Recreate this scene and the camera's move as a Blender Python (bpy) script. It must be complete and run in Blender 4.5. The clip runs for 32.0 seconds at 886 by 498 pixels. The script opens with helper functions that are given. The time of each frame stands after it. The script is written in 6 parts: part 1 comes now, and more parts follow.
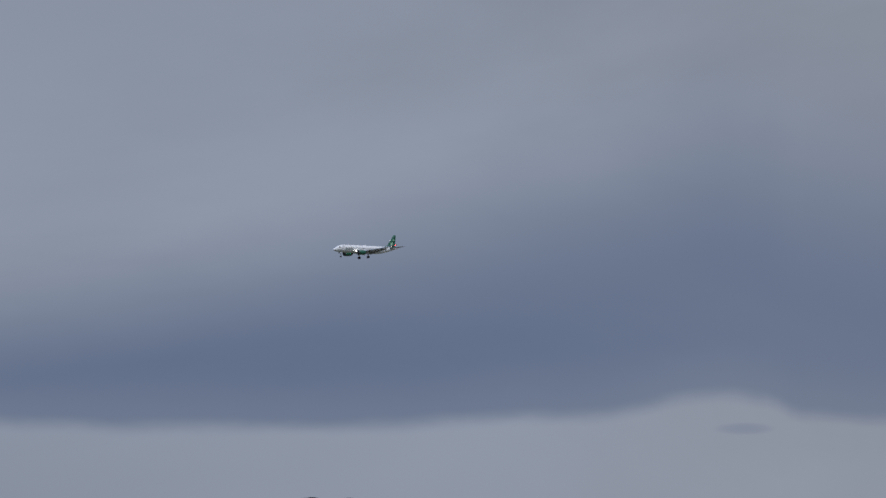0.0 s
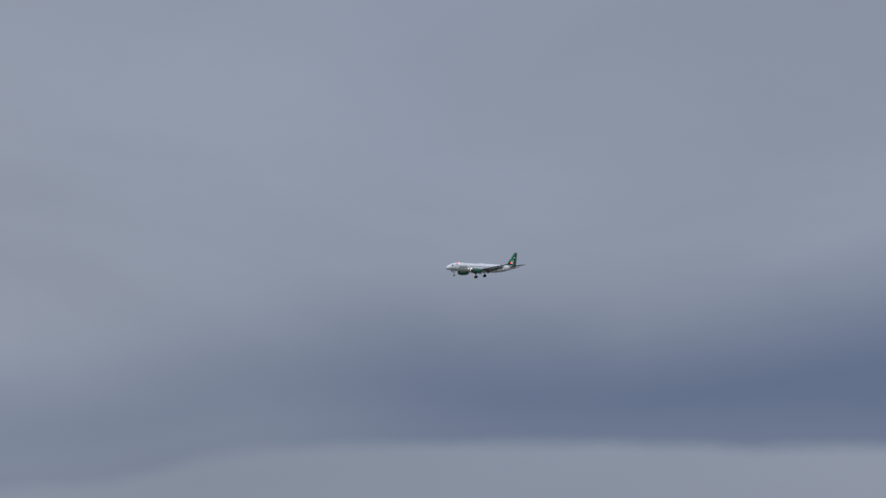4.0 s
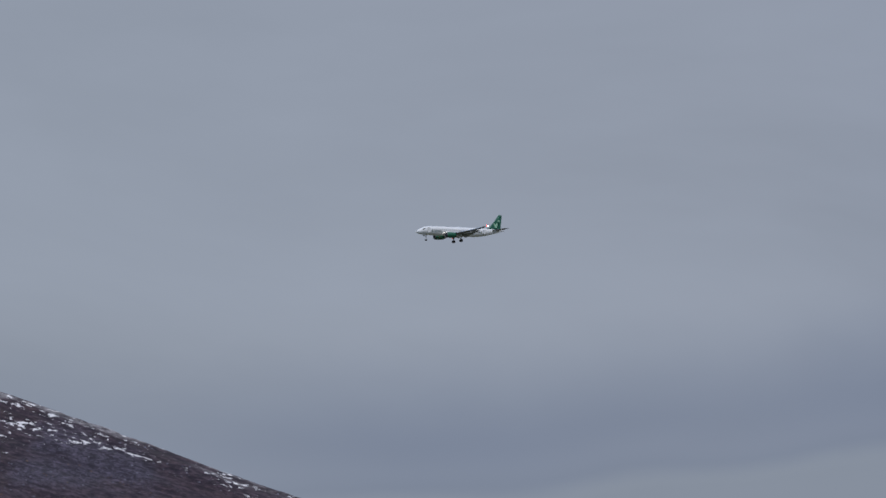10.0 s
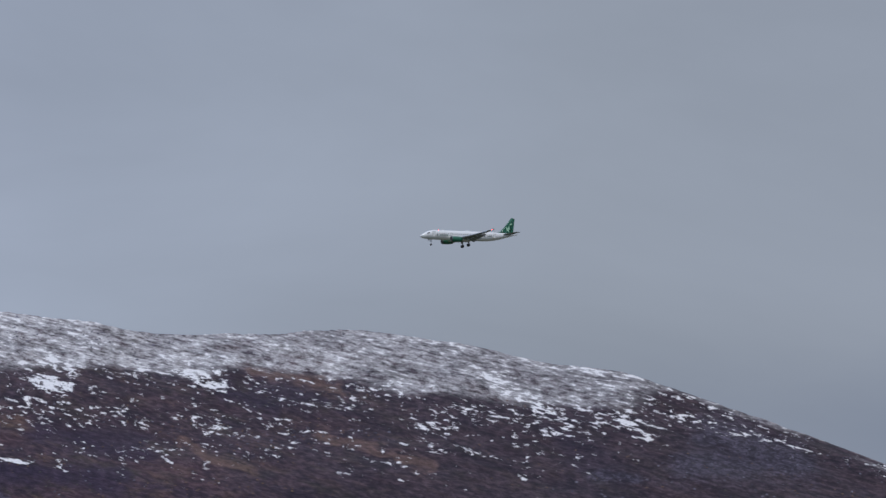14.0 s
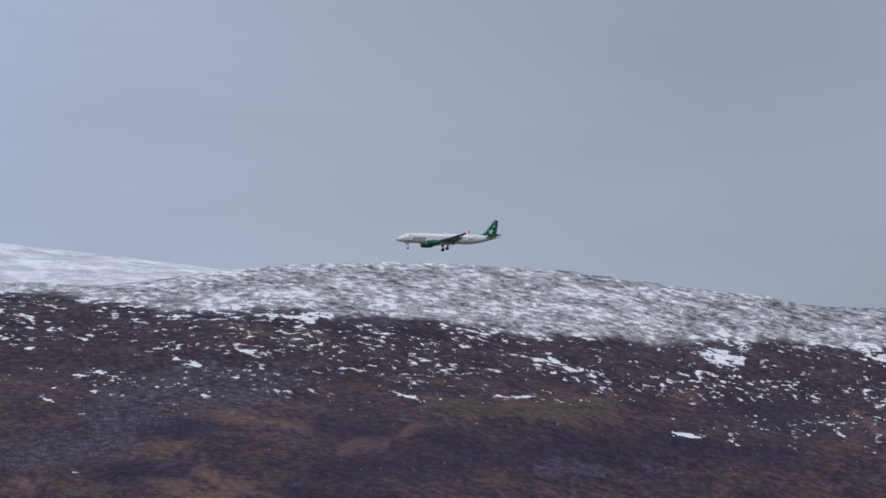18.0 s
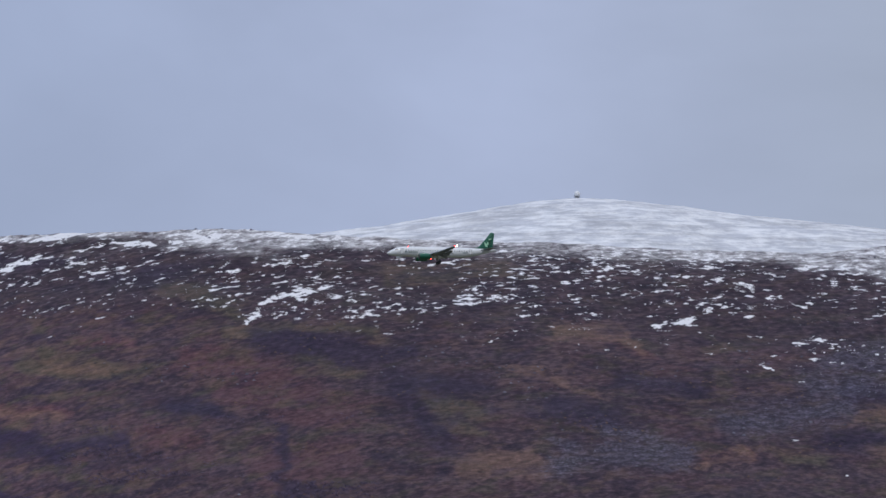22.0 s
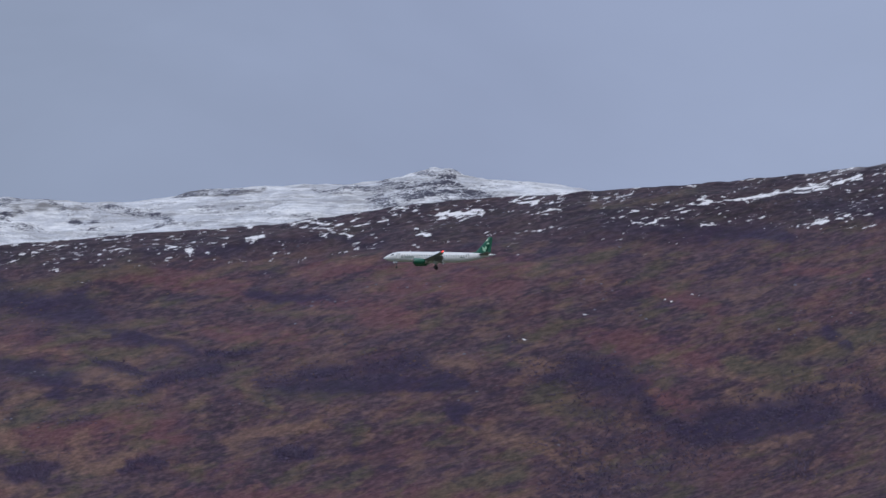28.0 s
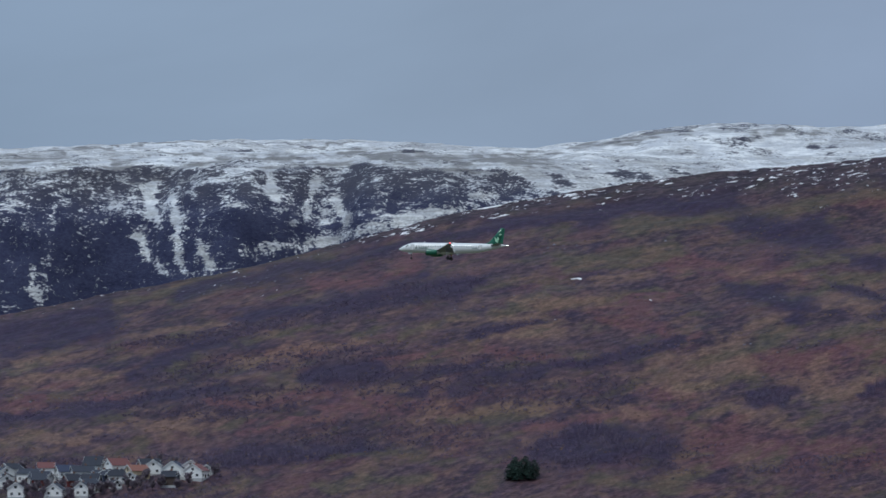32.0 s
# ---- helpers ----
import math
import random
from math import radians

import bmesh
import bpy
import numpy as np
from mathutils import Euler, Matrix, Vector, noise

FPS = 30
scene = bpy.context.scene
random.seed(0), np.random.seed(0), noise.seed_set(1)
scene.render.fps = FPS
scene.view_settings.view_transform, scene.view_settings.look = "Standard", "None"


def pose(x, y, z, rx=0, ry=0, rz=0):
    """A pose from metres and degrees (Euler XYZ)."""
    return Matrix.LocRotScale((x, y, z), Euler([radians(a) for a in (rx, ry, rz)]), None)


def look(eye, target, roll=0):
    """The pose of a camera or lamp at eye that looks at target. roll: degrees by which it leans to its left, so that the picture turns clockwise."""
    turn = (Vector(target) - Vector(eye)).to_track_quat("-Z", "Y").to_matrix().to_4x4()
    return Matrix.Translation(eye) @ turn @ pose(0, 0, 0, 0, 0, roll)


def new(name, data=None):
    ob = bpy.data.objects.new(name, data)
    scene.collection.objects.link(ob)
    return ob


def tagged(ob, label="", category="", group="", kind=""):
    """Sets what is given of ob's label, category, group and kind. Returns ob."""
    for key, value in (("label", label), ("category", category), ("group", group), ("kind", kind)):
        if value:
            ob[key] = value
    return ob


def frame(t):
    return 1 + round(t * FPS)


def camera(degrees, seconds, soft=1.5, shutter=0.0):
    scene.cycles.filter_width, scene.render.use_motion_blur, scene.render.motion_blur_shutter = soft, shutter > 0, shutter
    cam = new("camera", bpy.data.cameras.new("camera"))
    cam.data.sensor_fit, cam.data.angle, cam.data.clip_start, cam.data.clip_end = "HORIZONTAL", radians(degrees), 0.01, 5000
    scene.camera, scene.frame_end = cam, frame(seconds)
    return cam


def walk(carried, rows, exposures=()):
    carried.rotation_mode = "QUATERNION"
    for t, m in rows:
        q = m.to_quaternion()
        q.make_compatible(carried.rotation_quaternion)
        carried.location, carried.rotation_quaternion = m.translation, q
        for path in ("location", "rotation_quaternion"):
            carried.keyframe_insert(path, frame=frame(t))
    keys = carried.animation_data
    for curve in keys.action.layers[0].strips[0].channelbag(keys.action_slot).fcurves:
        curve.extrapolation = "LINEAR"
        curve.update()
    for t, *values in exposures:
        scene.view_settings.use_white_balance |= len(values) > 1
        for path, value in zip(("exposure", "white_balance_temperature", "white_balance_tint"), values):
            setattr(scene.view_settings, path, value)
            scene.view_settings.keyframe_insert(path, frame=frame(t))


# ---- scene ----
EYE = (0.0, 0.0, 1.7)
RANGE = 1923.2          # the flight line's distance from the eye

# seconds, turn to the left, tilt up
VIEW = [(0, -41.304, 5.084), (0.5, -40.558, 5.056), (1, -39.623, 4.970), (1.5, -38.479, 4.949), (2, -37.884, 5.053), (2.5, -37.081, 5.172), (3,
    -36.570, 5.083), (3.5, -36.084, 5.258), (4, -35.231, 5.284), (4.5, -34.737, 5.143), (5, -34.065, 5.088), (5.5, -33.386, 5.032), (6, -32.698,
    4.975), (6.5, -32.001, 4.917), (7, -31.465, 4.788), (7.5, -30.888, 4.732), (8, -30.252, 4.900), (8.5, -29.541, 4.926), (9, -28.741, 4.892), (9.5,
    -27.835, 5.024), (10, -27.028, 4.896), (10.5, -26.504, 4.723), (11, -25.609, 4.844), (11.5, -24.977, 4.846), (12, -24.065, 4.834), (12.5, -23.363,
    4.802), (13, -22.559, 4.825), (13.5, -21.712, 4.788), (14, -20.682, 4.820), (14.5, -19.995, 4.766), (15, -19.237, 4.788), (15.5, -18.473, 4.807),
    (16, -17.703, 4.823), (16.5, -16.927, 4.836), (17, -16.025, 4.810), (17.5, -15.055, 4.672), (18, -14.227, 4.567), (18.5, -13.663, 4.443), (19,
    -13.049, 4.381), (19.5, -12.393, 4.358), (20, -11.479, 4.393), (20.5, -10.773, 4.367), (21, -9.465, 4.353), (21.5, -8.234, 4.290), (22, -7.307,
    4.260), (22.5, -6.285, 4.200), (23, -5.304, 4.108), (23.5, -4.838, 4.070), (24, -3.998, 3.934), (24.5, -2.911, 3.825), (25, -1.971, 3.770), (25.5,
    -1.129, 3.734), (26, -0.182, 3.694), (26.5, 0.764, 3.654), (27, 1.708, 3.613), (27.5, 2.651, 3.572), (28, 3.373, 3.385), (28.5, 4.646, 3.235),
    (29, 5.476, 3.102), (29.5, 6.174, 3.109), (30, 6.879, 3.178), (30.5, 7.836, 2.893), (31, 8.640, 2.975), (31.5, 9.560, 2.827), (32, 10.472, 2.663)]


def aim(turn, tilt):
    return pose(*EYE, 90 + tilt, 0, turn)


cam = camera(8.5, 32.0, soft=1.5, shutter=0.2)
# the white balance turns cooler at the very end
walk(cam, [(t, aim(a, b)) for t, a, b in VIEW], [(0, 0, 6500, 10), (31.6, 0, 6500, 10), (31.9, 0, 6260, 1), (32, 0, 6260, 1)])


# ---- node helpers ----
class Nodes:
    """A small wrapper for building node trees."""

    def __init__(self, tree):
        self.tree = tree
        tree.nodes.clear()

    def add(self, kind, out=0, **settings):
        n = self.tree.nodes.new(kind)
        for key, value in settings.items():
            if key == "operation":
                n.operation = value
            elif key == "data_type":
                n.data_type = value
            elif key == "blend_type":
                n.blend_type = value
        return n

    def put(self, socket, value):
        if isinstance(value, bpy.types.NodeSocket):
            self.tree.links.new(value, socket)
        elif isinstance(value, (tuple, list)) and len(value) == 3 and socket.type == "RGBA":
            socket.default_value = (*value, 1)
        else:
            socket.default_value = value

    def math(self, op, a, b=0.0, c=0.0, clamp=False):
        n = self.add("ShaderNodeMath", operation=op)
        n.use_clamp = clamp
        for s, v in zip(n.inputs, (a, b, c)):
            self.put(s, v)
        return n.outputs[0]

    def vmath(self, op, a, b=(0, 0, 0), out=0):
        n = self.add("ShaderNodeVectorMath", operation=op)
        self.put(n.inputs[0], a)
        self.put(n.inputs[1], b)
        return n.outputs[out]

    def scale(self, v, x, y, z):
        return self.vmath("MULTIPLY", v, (x, y, z))

    def noise(self, v, scale, detail=3.0, rough=0.55, distortion=0.0):
        n = self.add("ShaderNodeTexNoise")
        self.put(n.inputs["Vector"], v)
        self.put(n.inputs["Scale"], scale)
        self.put(n.inputs["Detail"], detail)
        self.put(n.inputs["Roughness"], rough)
        self.put(n.inputs["Distortion"], distortion)
        return n.outputs[0]

    def step(self, x, lo, hi, a=0.0, b=1.0):
        n = self.add("ShaderNodeMapRange")
        n.interpolation_type = "SMOOTHSTEP"
        for s, v in zip(n.inputs, (x, lo, hi, a, b)):
            self.put(s, v)
        return n.outputs[0]

    def line(self, x, lo, hi, a=0.0, b=1.0):
        n = self.add("ShaderNodeMapRange")
        for s, v in zip(n.inputs, (x, lo, hi, a, b)):
            self.put(s, v)
        return n.outputs[0]

    def ramp(self, x, stops, interpolation="LINEAR"):
        n = self.add("ShaderNodeValToRGB")
        n.color_ramp.interpolation = interpolation
        el = n.color_ramp.elements
        while len(el) > 1:
            el.remove(el[-1])
        for i, (at, c) in enumerate(stops):
            e = el[0] if i == 0 else el.new(at)
            e.position = at
            e.color = (*c, 1) if isinstance(c, tuple) else (c, c, c, 1)
        self.put(n.inputs[0], x)
        return n.outputs[0]

    def mix(self, fac, a, b, blend="MIX"):
        n = self.add("ShaderNodeMix", data_type="RGBA", blend_type=blend)
        self.put(n.inputs[0], fac)
        self.put(n.inputs[6], a)
        self.put(n.inputs[7], b)
        return n.outputs[2]

    def split(self, v):
        n = self.add("ShaderNodeSeparateXYZ")
        self.put(n.inputs[0], v)
        return n.outputs

    def join(self, x, y, z):
        n = self.add("ShaderNodeCombineXYZ")
        for s, v in zip(n.inputs, (x, y, z)):
            self.put(s, v)
        return n.outputs[0]


# ---- sky and sun ----
SUN_FROM = Vector((-0.32, -0.55, 1.0))


def build_sky():
    world = bpy.data.worlds.new("overcast_sky")
    scene.world = world
    world.use_nodes = True
    k = Nodes(world.node_tree)
    way = k.add("ShaderNodeTexCoord").outputs["Generated"]
    x, y, z = k.split(way)
    # bearing (degrees, left positive) and tangent of the height over the horizon
    bearing = k.math("MULTIPLY", k.math("ARCTAN2", k.math("MULTIPLY", x, -1), y), 57.29578)
    level = k.math("SQRT", k.math("ADD", k.math("MULTIPLY", x, x), k.math("MULTIPLY", y, y)))
    rise = k.math("DIVIDE", z, k.math("MAXIMUM", level, 0.05))
    flat = k.join(k.math("MULTIPLY", bearing, 0.22), k.math("MULTIPLY", rise, 32.0), 0.0)
    wisps = k.noise(flat, 0.55, 5.0, 0.55, 0.4)
    broad = k.noise(flat, 0.2, 2.0, 0.5)
    fine = k.noise(k.join(k.math("MULTIPLY", bearing, 0.5), k.math("MULTIPLY", rise, 60.0), 3.0), 1.0, 4.0, 0.55)
    # cloud deck: warm grey in the east, bluer and thinner toward the north
    along = k.line(bearing, -50.0, 20.0)

    def at(a):
        return (a + 50.0) / 70.0
    deck = k.ramp(along, [(at(-50), (.266, .285, .340)), (at(-42), (.255, .288, .362)), (at(-35), (.246, .279, .356)),
                          (at(-30), (.280, .314, .388)), (at(-22), (.264, .299, .367)), (at(-17), (.290, .333, .425)), (at(-12), (.368, .422, .553)),
                          (at(-8), (.420, .488, .690)), (at(-3), (.350, .418, .602)), (at(3), (.292, .348, .515)), (at(8), (.290, .348, .495)), (at(11), (.291, .354, .498)), (at(20), (.23, .30, .44))])
    cloud = k.mix(1.0, deck, k.ramp(k.math("ADD", k.math("MULTIPLY", wisps, .5), k.math("MULTIPLY", broad, .5)),
                                    [(.25, .74), (.5, 1.0), (.75, 1.22)]), "MULTIPLY")
    # the dark rain band over its ragged lower edge
    low = k.ramp(k.line(bearing, -50.0, -22.0), [((a + 50) / 28, (h - .04) / .03) for a, h in (
        (-50, .0588), (-45.5, .0586), (-44.75, .0600), (-44.4, .0626), (-44.0, .0634), (-42.5, .0602), (-40.85, .0581), (-39.0, .0578),
        (-37, .0582), (-35.8, .0580), (-34.7, .0592), (-33.6, .0583), (-31.5, .0512), (-29.5, .0470), (-27.5, .0434), (-24, .0416))], "EASE")
    edge = k.math("ADD", k.math("MULTIPLY", low, .03), .04)
    edge = k.math("ADD", edge, k.math("MULTIPLY", k.math("SUBTRACT", fine, .5), .0046))
    over = k.math("SUBTRACT", rise, edge)
    over = k.math("ADD", over, k.math("MULTIPLY", k.math("SUBTRACT", wisps, .5), .012))
    tall = k.line(bearing, -44.0, -37.0, .068, .032)
    body = k.math("MULTIPLY", k.step(k.math("SUBTRACT", rise, edge), -.0010, .0030, 0.0, .80), k.step(k.math("DIVIDE", over, tall), .24, 1.0, 1.0, 0.0))
    body = k.math("MULTIPLY", body, k.step(k.math("SUBTRACT", rise, edge), .001, .012, 1.0, 1.25))
    body = k.math("MULTIPLY", body, k.line(wisps, .3, .7, .88, 1.10))
    strong = k.ramp(k.line(bearing, -50.0, -16.0), [((a + 50) / 34, s) for a, s in (
        (-50, .8), (-45, .88), (-40, .95), (-36, .90), (-33, .53), (-30, .48), (-27, .54), (-23.5, .30), (-19, 0.0))], "EASE")
    dark = k.math("MULTIPLY", body, strong)
    # a scrap of low cloud under the edge
    scrap = k.math("ADD", k.math("POWER", k.math("DIVIDE", k.math("ADD", bearing, 44.2), .26), 2.0), k.math("POWER", k.math("DIVIDE", k.math("SUBTRACT", rise, .0586), .0009), 2.0))
    scrap = k.step(k.math("ADD", scrap, k.math("MULTIPLY", k.math("SUBTRACT", fine, .5), 1.6)), -.3, 1.6, .30, 0.0)
    dark = k.math("MAXIMUM", dark, scrap)
    # duller cloud under the edge toward the north
    under = k.math("MULTIPLY", k.step(k.math("SUBTRACT", rise, edge), -.002, .006, 1.0, 0.0), k.ramp(k.line(bearing, -50.0, -16.0), [(0, 0.0), (.30, .1), (.5, .8), (.7, .95), (1, 0.0)]))
    cloud = k.mix(k.math("MULTIPLY", under, .8), cloud, (.205, .240, .305))
    cloud = k.mix(dark, cloud, (.104, .140, .235))
    # an overcast sky is brighter overhead
    cloud = k.mix(1.0, cloud, k.ramp(k.step(z, .12, .95), [(0, 1.0), (1, 2.2)]), "MULTIPLY")
    sky = k.add("ShaderNodeTexSky")
    sky.sky_type, sky.sun_disc = "NISHITA", False
    sky.sun_elevation = math.asin(SUN_FROM.normalized().z)
    sky.sun_rotation = math.atan2(SUN_FROM.x, SUN_FROM.y)
    blue = k.add("ShaderNodeBackground")
    k.put(blue.inputs[0], sky.outputs[0])
    k.put(blue.inputs[1], 0.08)
    grey = k.add("ShaderNodeBackground")
    k.put(grey.inputs[0], cloud)
    k.put(grey.inputs[1], 1.0)
    mixed = k.add("ShaderNodeMixShader")
    k.put(mixed.inputs[0], 0.96)
    k.put(mixed.inputs[1], blue.outputs[0])
    k.put(mixed.inputs[2], grey.outputs[0])
    out = k.add("ShaderNodeOutputWorld")
    k.put(out.inputs[0], mixed.outputs[0])


build_sky()
lamp = bpy.data.lights.new("sun", "SUN")
lamp.energy, lamp.angle, lamp.color = 1.18, radians(18), (1.0, 0.96, 0.90)
sun = new("sun", lamp)
sun.matrix_world = look(SUN_FROM * 100, (0, 0, 0))


# ---- materials ----
def material(name, colour=(.5, .5, .5), rough=.6, metal=0.0, vary=0.0, grain=1.0, bump=0.0, glow=None, power=1.0, coat=0.0):
    """A surface with speckle at two scales (grain: speckles a metre) and fine relief."""
    m = bpy.data.materials.new(name)
    m.use_nodes = True
    k = Nodes(m.node_tree)
    b = k.add("ShaderNodeBsdfPrincipled")
    pos = k.add("ShaderNodeTexCoord").outputs["Object"]
    shade = colour
    if vary:
        n1, n2 = k.noise(pos, grain, 4), k.noise(pos, grain * 9, 3)
        f = k.math("ADD", k.math("MULTIPLY", n1, .65), k.math("MULTIPLY", n2, .35))
        shade = k.mix(1.0, colour, k.ramp(f, [(.25, 1 - vary), (.75, 1 + vary)]), "MULTIPLY")
        if bump:
            r = k.add("ShaderNodeBump")
            k.put(r.inputs["Strength"], .5)
            k.put(r.inputs["Distance"], bump)
            k.put(r.inputs["Height"], f)
            k.put(b.inputs["Normal"], r.outputs[0])
        k.put(b.inputs["Roughness"], k.line(n1, .3, .7, max(rough - .08, .02), min(rough + .1, 1)))
    else:
        b.inputs["Roughness"].default_value = rough
    k.put(b.inputs["Base Color"], shade)
    b.inputs["Metallic"].default_value = metal
    b.inputs["Coat Weight"].default_value = coat
    if glow:
        b.inputs["Emission Color"].default_value = (*glow, 1)
        b.inputs["Emission Strength"].default_value = power
    k.put(k.add("ShaderNodeOutputMaterial").inputs[0], b.outputs[0])
    return m


def finish(k, colour, rough, normal=None):
    b = k.add("ShaderNodeBsdfPrincipled")
    k.put(b.inputs["Base Color"], colour)
    k.put(b.inputs["Roughness"], rough)
    b.inputs["Specular IOR Level"].default_value = .25
    if normal:
        k.put(b.inputs["Normal"], normal)
    k.put(k.add("ShaderNodeOutputMaterial").inputs[0], b.outputs[0])


def relief(k, height, distance, strength=.6):
    r = k.add("ShaderNodeBump")
    k.put(r.inputs["Strength"], strength)
    k.put(r.inputs["Distance"], distance)
    k.put(r.inputs["Height"], height)
    return r.outputs[0]


def heath_material():
    """Autumn heath: heather, crowberry, dry grass, scree, and old snow lying in the hollows higher up."""
    m = bpy.data.materials.new("autumn_heath")
    m.use_nodes = True
    k = Nodes(m.node_tree)
    pos = k.add("ShaderNodeNewGeometry").outputs["Position"]

    def stored(name):
        n = k.add("ShaderNodeAttribute")
        n.attribute_name = name
        return k.split(n.outputs["Vector"])
    # metres along the hill, height sheared with the run of the ground, share of snow; and what grows
    along, high, cover = stored("along_slope")
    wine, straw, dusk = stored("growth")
    green, stony, top = stored("bareness")
    flow = k.join(along, k.math("MULTIPLY", high, 2.8), 0.0)
    lie = k.join(along, k.math("MULTIPLY", high, 2.6), 0.0)
    zone = k.noise(flow, .010, 3, .5, .3)
    patch = k.noise(flow, .036, 5, .60, .25)
    tuft = k.noise(flow, .20, 5, .62, .15)
    grit = k.noise(k.join(along, k.math("MULTIPLY", high, 2.6), 0.0), .75, 4, .68)

    def around(n, much):
        return k.math("MULTIPLY", k.math("SUBTRACT", n, .5), much)

    def drift(seed, scale, lo, hi, most):
        return k.step(k.noise(k.vmath("ADD", flow, (seed, seed * .4, 0)), scale, 6, .64, .25), lo, hi, 0.0, most)
    ragged = k.math("ADD", around(patch, 1.5), around(tuft, 1.1))

    def grows(field, seed, scale, wild, much, soft=.75):
        """A plant's share: its own drifts, and ragged strips."""
        return k.math("MAXIMUM", drift(seed, scale, .50, .64, wild), k.step(k.math("ADD", field, ragged), .62 - soft / 2, .62 + soft / 2, 0.0, much))
    # heather and crowberry, from near-black to purple-brown, with blue raised to paint in haze
    tone = k.math("ADD", k.math("ADD", k.math("MULTIPLY", zone, .25), k.math("MULTIPLY", patch, .35)), k.math("MULTIPLY", tuft, .40))
    veg = k.ramp(tone, [(.36, (.034, .027, .043)), (.45, (.056, .043, .054)), (.51, (.076, .057, .064)), (.57, (.098, .073, .074)), (.65, (.135, .102, .088))])
    veg = k.mix(drift(100, .030, .48, .64, .42), veg, (.136, .084, .072))
    veg = k.mix(grows(wine, 300, .022, .30, .66, 1.0), veg, (.142, .076, .072))
    veg = k.mix(grows(green, 500, .034, .50, .56, 1.0), veg, (.100, .106, .052))
    veg = k.mix(grows(straw, 700, .050, .48, .66, 1.15), veg, (.184, .137, .089))
    # dark purple growth; in the stream gully this colour also paints its shade
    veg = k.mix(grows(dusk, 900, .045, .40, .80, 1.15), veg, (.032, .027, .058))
    # wind-bitten dark heather near the snow and toward the east end
    barren = k.math("MAXIMUM", k.step(k.math("ADD", top, k.math("MULTIPLY", ragged, .35)), -.05, .5, 0.0, .66), k.math("MAXIMUM", k.step(along, -100, -420, 0.0, .44), k.step(along, -780, -1250, 0.0, .82)))
    barren = k.math("MULTIPLY", barren, k.step(k.math("ADD", k.math("MAXIMUM", straw, green), ragged), .2, 1.0, 1.0, .45))
    veg = k.mix(barren, veg, k.mix(k.step(k.math("ADD", k.math("MULTIPLY", tuft, .6), k.math("MULTIPLY", patch, .4)), .38, .62), (.016, .013, .021), (.064, .053, .058)))
    veg = k.mix(1.0, veg, k.ramp(k.math("ADD", k.math("MULTIPLY", tuft, .55), k.math("MULTIPLY", grit, .45)), [(.34, .58), (.5, .98), (.66, 1.52)]), "MULTIPLY")
    deep = k.add("ShaderNodeGamma")
    k.put(deep.inputs[0], veg)
    k.put(deep.inputs[1], 1.18)
    # purple tint over all growth: the haze of distance mixed into its colour
    veg = k.mix(1.0, deep.outputs[0], (1.33, 1.115, 1.34), "MULTIPLY")
    # bare grey stones
    bare = k.step(k.math("ADD", stony, k.math("MULTIPLY", ragged, .95)), .15, 1.60, 0.0, .72)
    stone = k.mix(1.0, (.068, .062, .090), k.ramp(k.math("ADD", k.math("MULTIPLY", grit, .6), k.math("MULTIPLY", tuft, .4)), [(.36, .14), (.5, .75), (.63, 2.8)]), "MULTIPLY")
    ground = k.mix(bare, veg, stone)
    # old snow: ragged patches that thicken to a broken sheet on the plateau
    n = k.math("ADD", k.math("MULTIPLY", k.noise(lie, .175, 4, .62, .2), .68), k.math("MULTIPLY", k.noise(lie, .040, 3, .55, .3), .32))
    n = k.math("ADD", n, around(grit, .20))
    thr = k.ramp(cover, [(0, .78), (.10, .668), (.25, .616), (.45, .570), (.60, .554), (.75, .518), (.90, .450), (1.0, .40)])
    over = k.math("SUBTRACT", n, thr)
    snow = k.step(over, -.004, .016)
    # thin cover through which the heather still shows
    thin = k.math("MULTIPLY", k.step(k.math("ADD", over, around(grit, .26)), -.24, .04), k.step(k.math("ADD", top, k.math("MULTIPLY", ragged, .25)), .90, 1.60, .0, .74))
    thin = k.math("MULTIPLY", thin, k.step(patch, .36, .60, .62, 1.0))
    thin = k.math("MULTIPLY", thin, k.step(along, -1400, -1000, .62, 1.0))
    white = k.mix(k.noise(pos, .12, 4), (.72, .70, .71), (.92, .90, .905))
    colour = k.mix(k.math("MAXIMUM", k.math("MULTIPLY", snow, k.step(grit, .30, .5, .74, 1.0)), thin), ground, white)
    height = k.math("ADD", k.math("MULTIPLY", tuft, .6), k.math("MULTIPLY", grit, .4))
    finish(k, colour, k.line(snow, 0, 1, .92, .6), relief(k, height, 1.6))
    return m


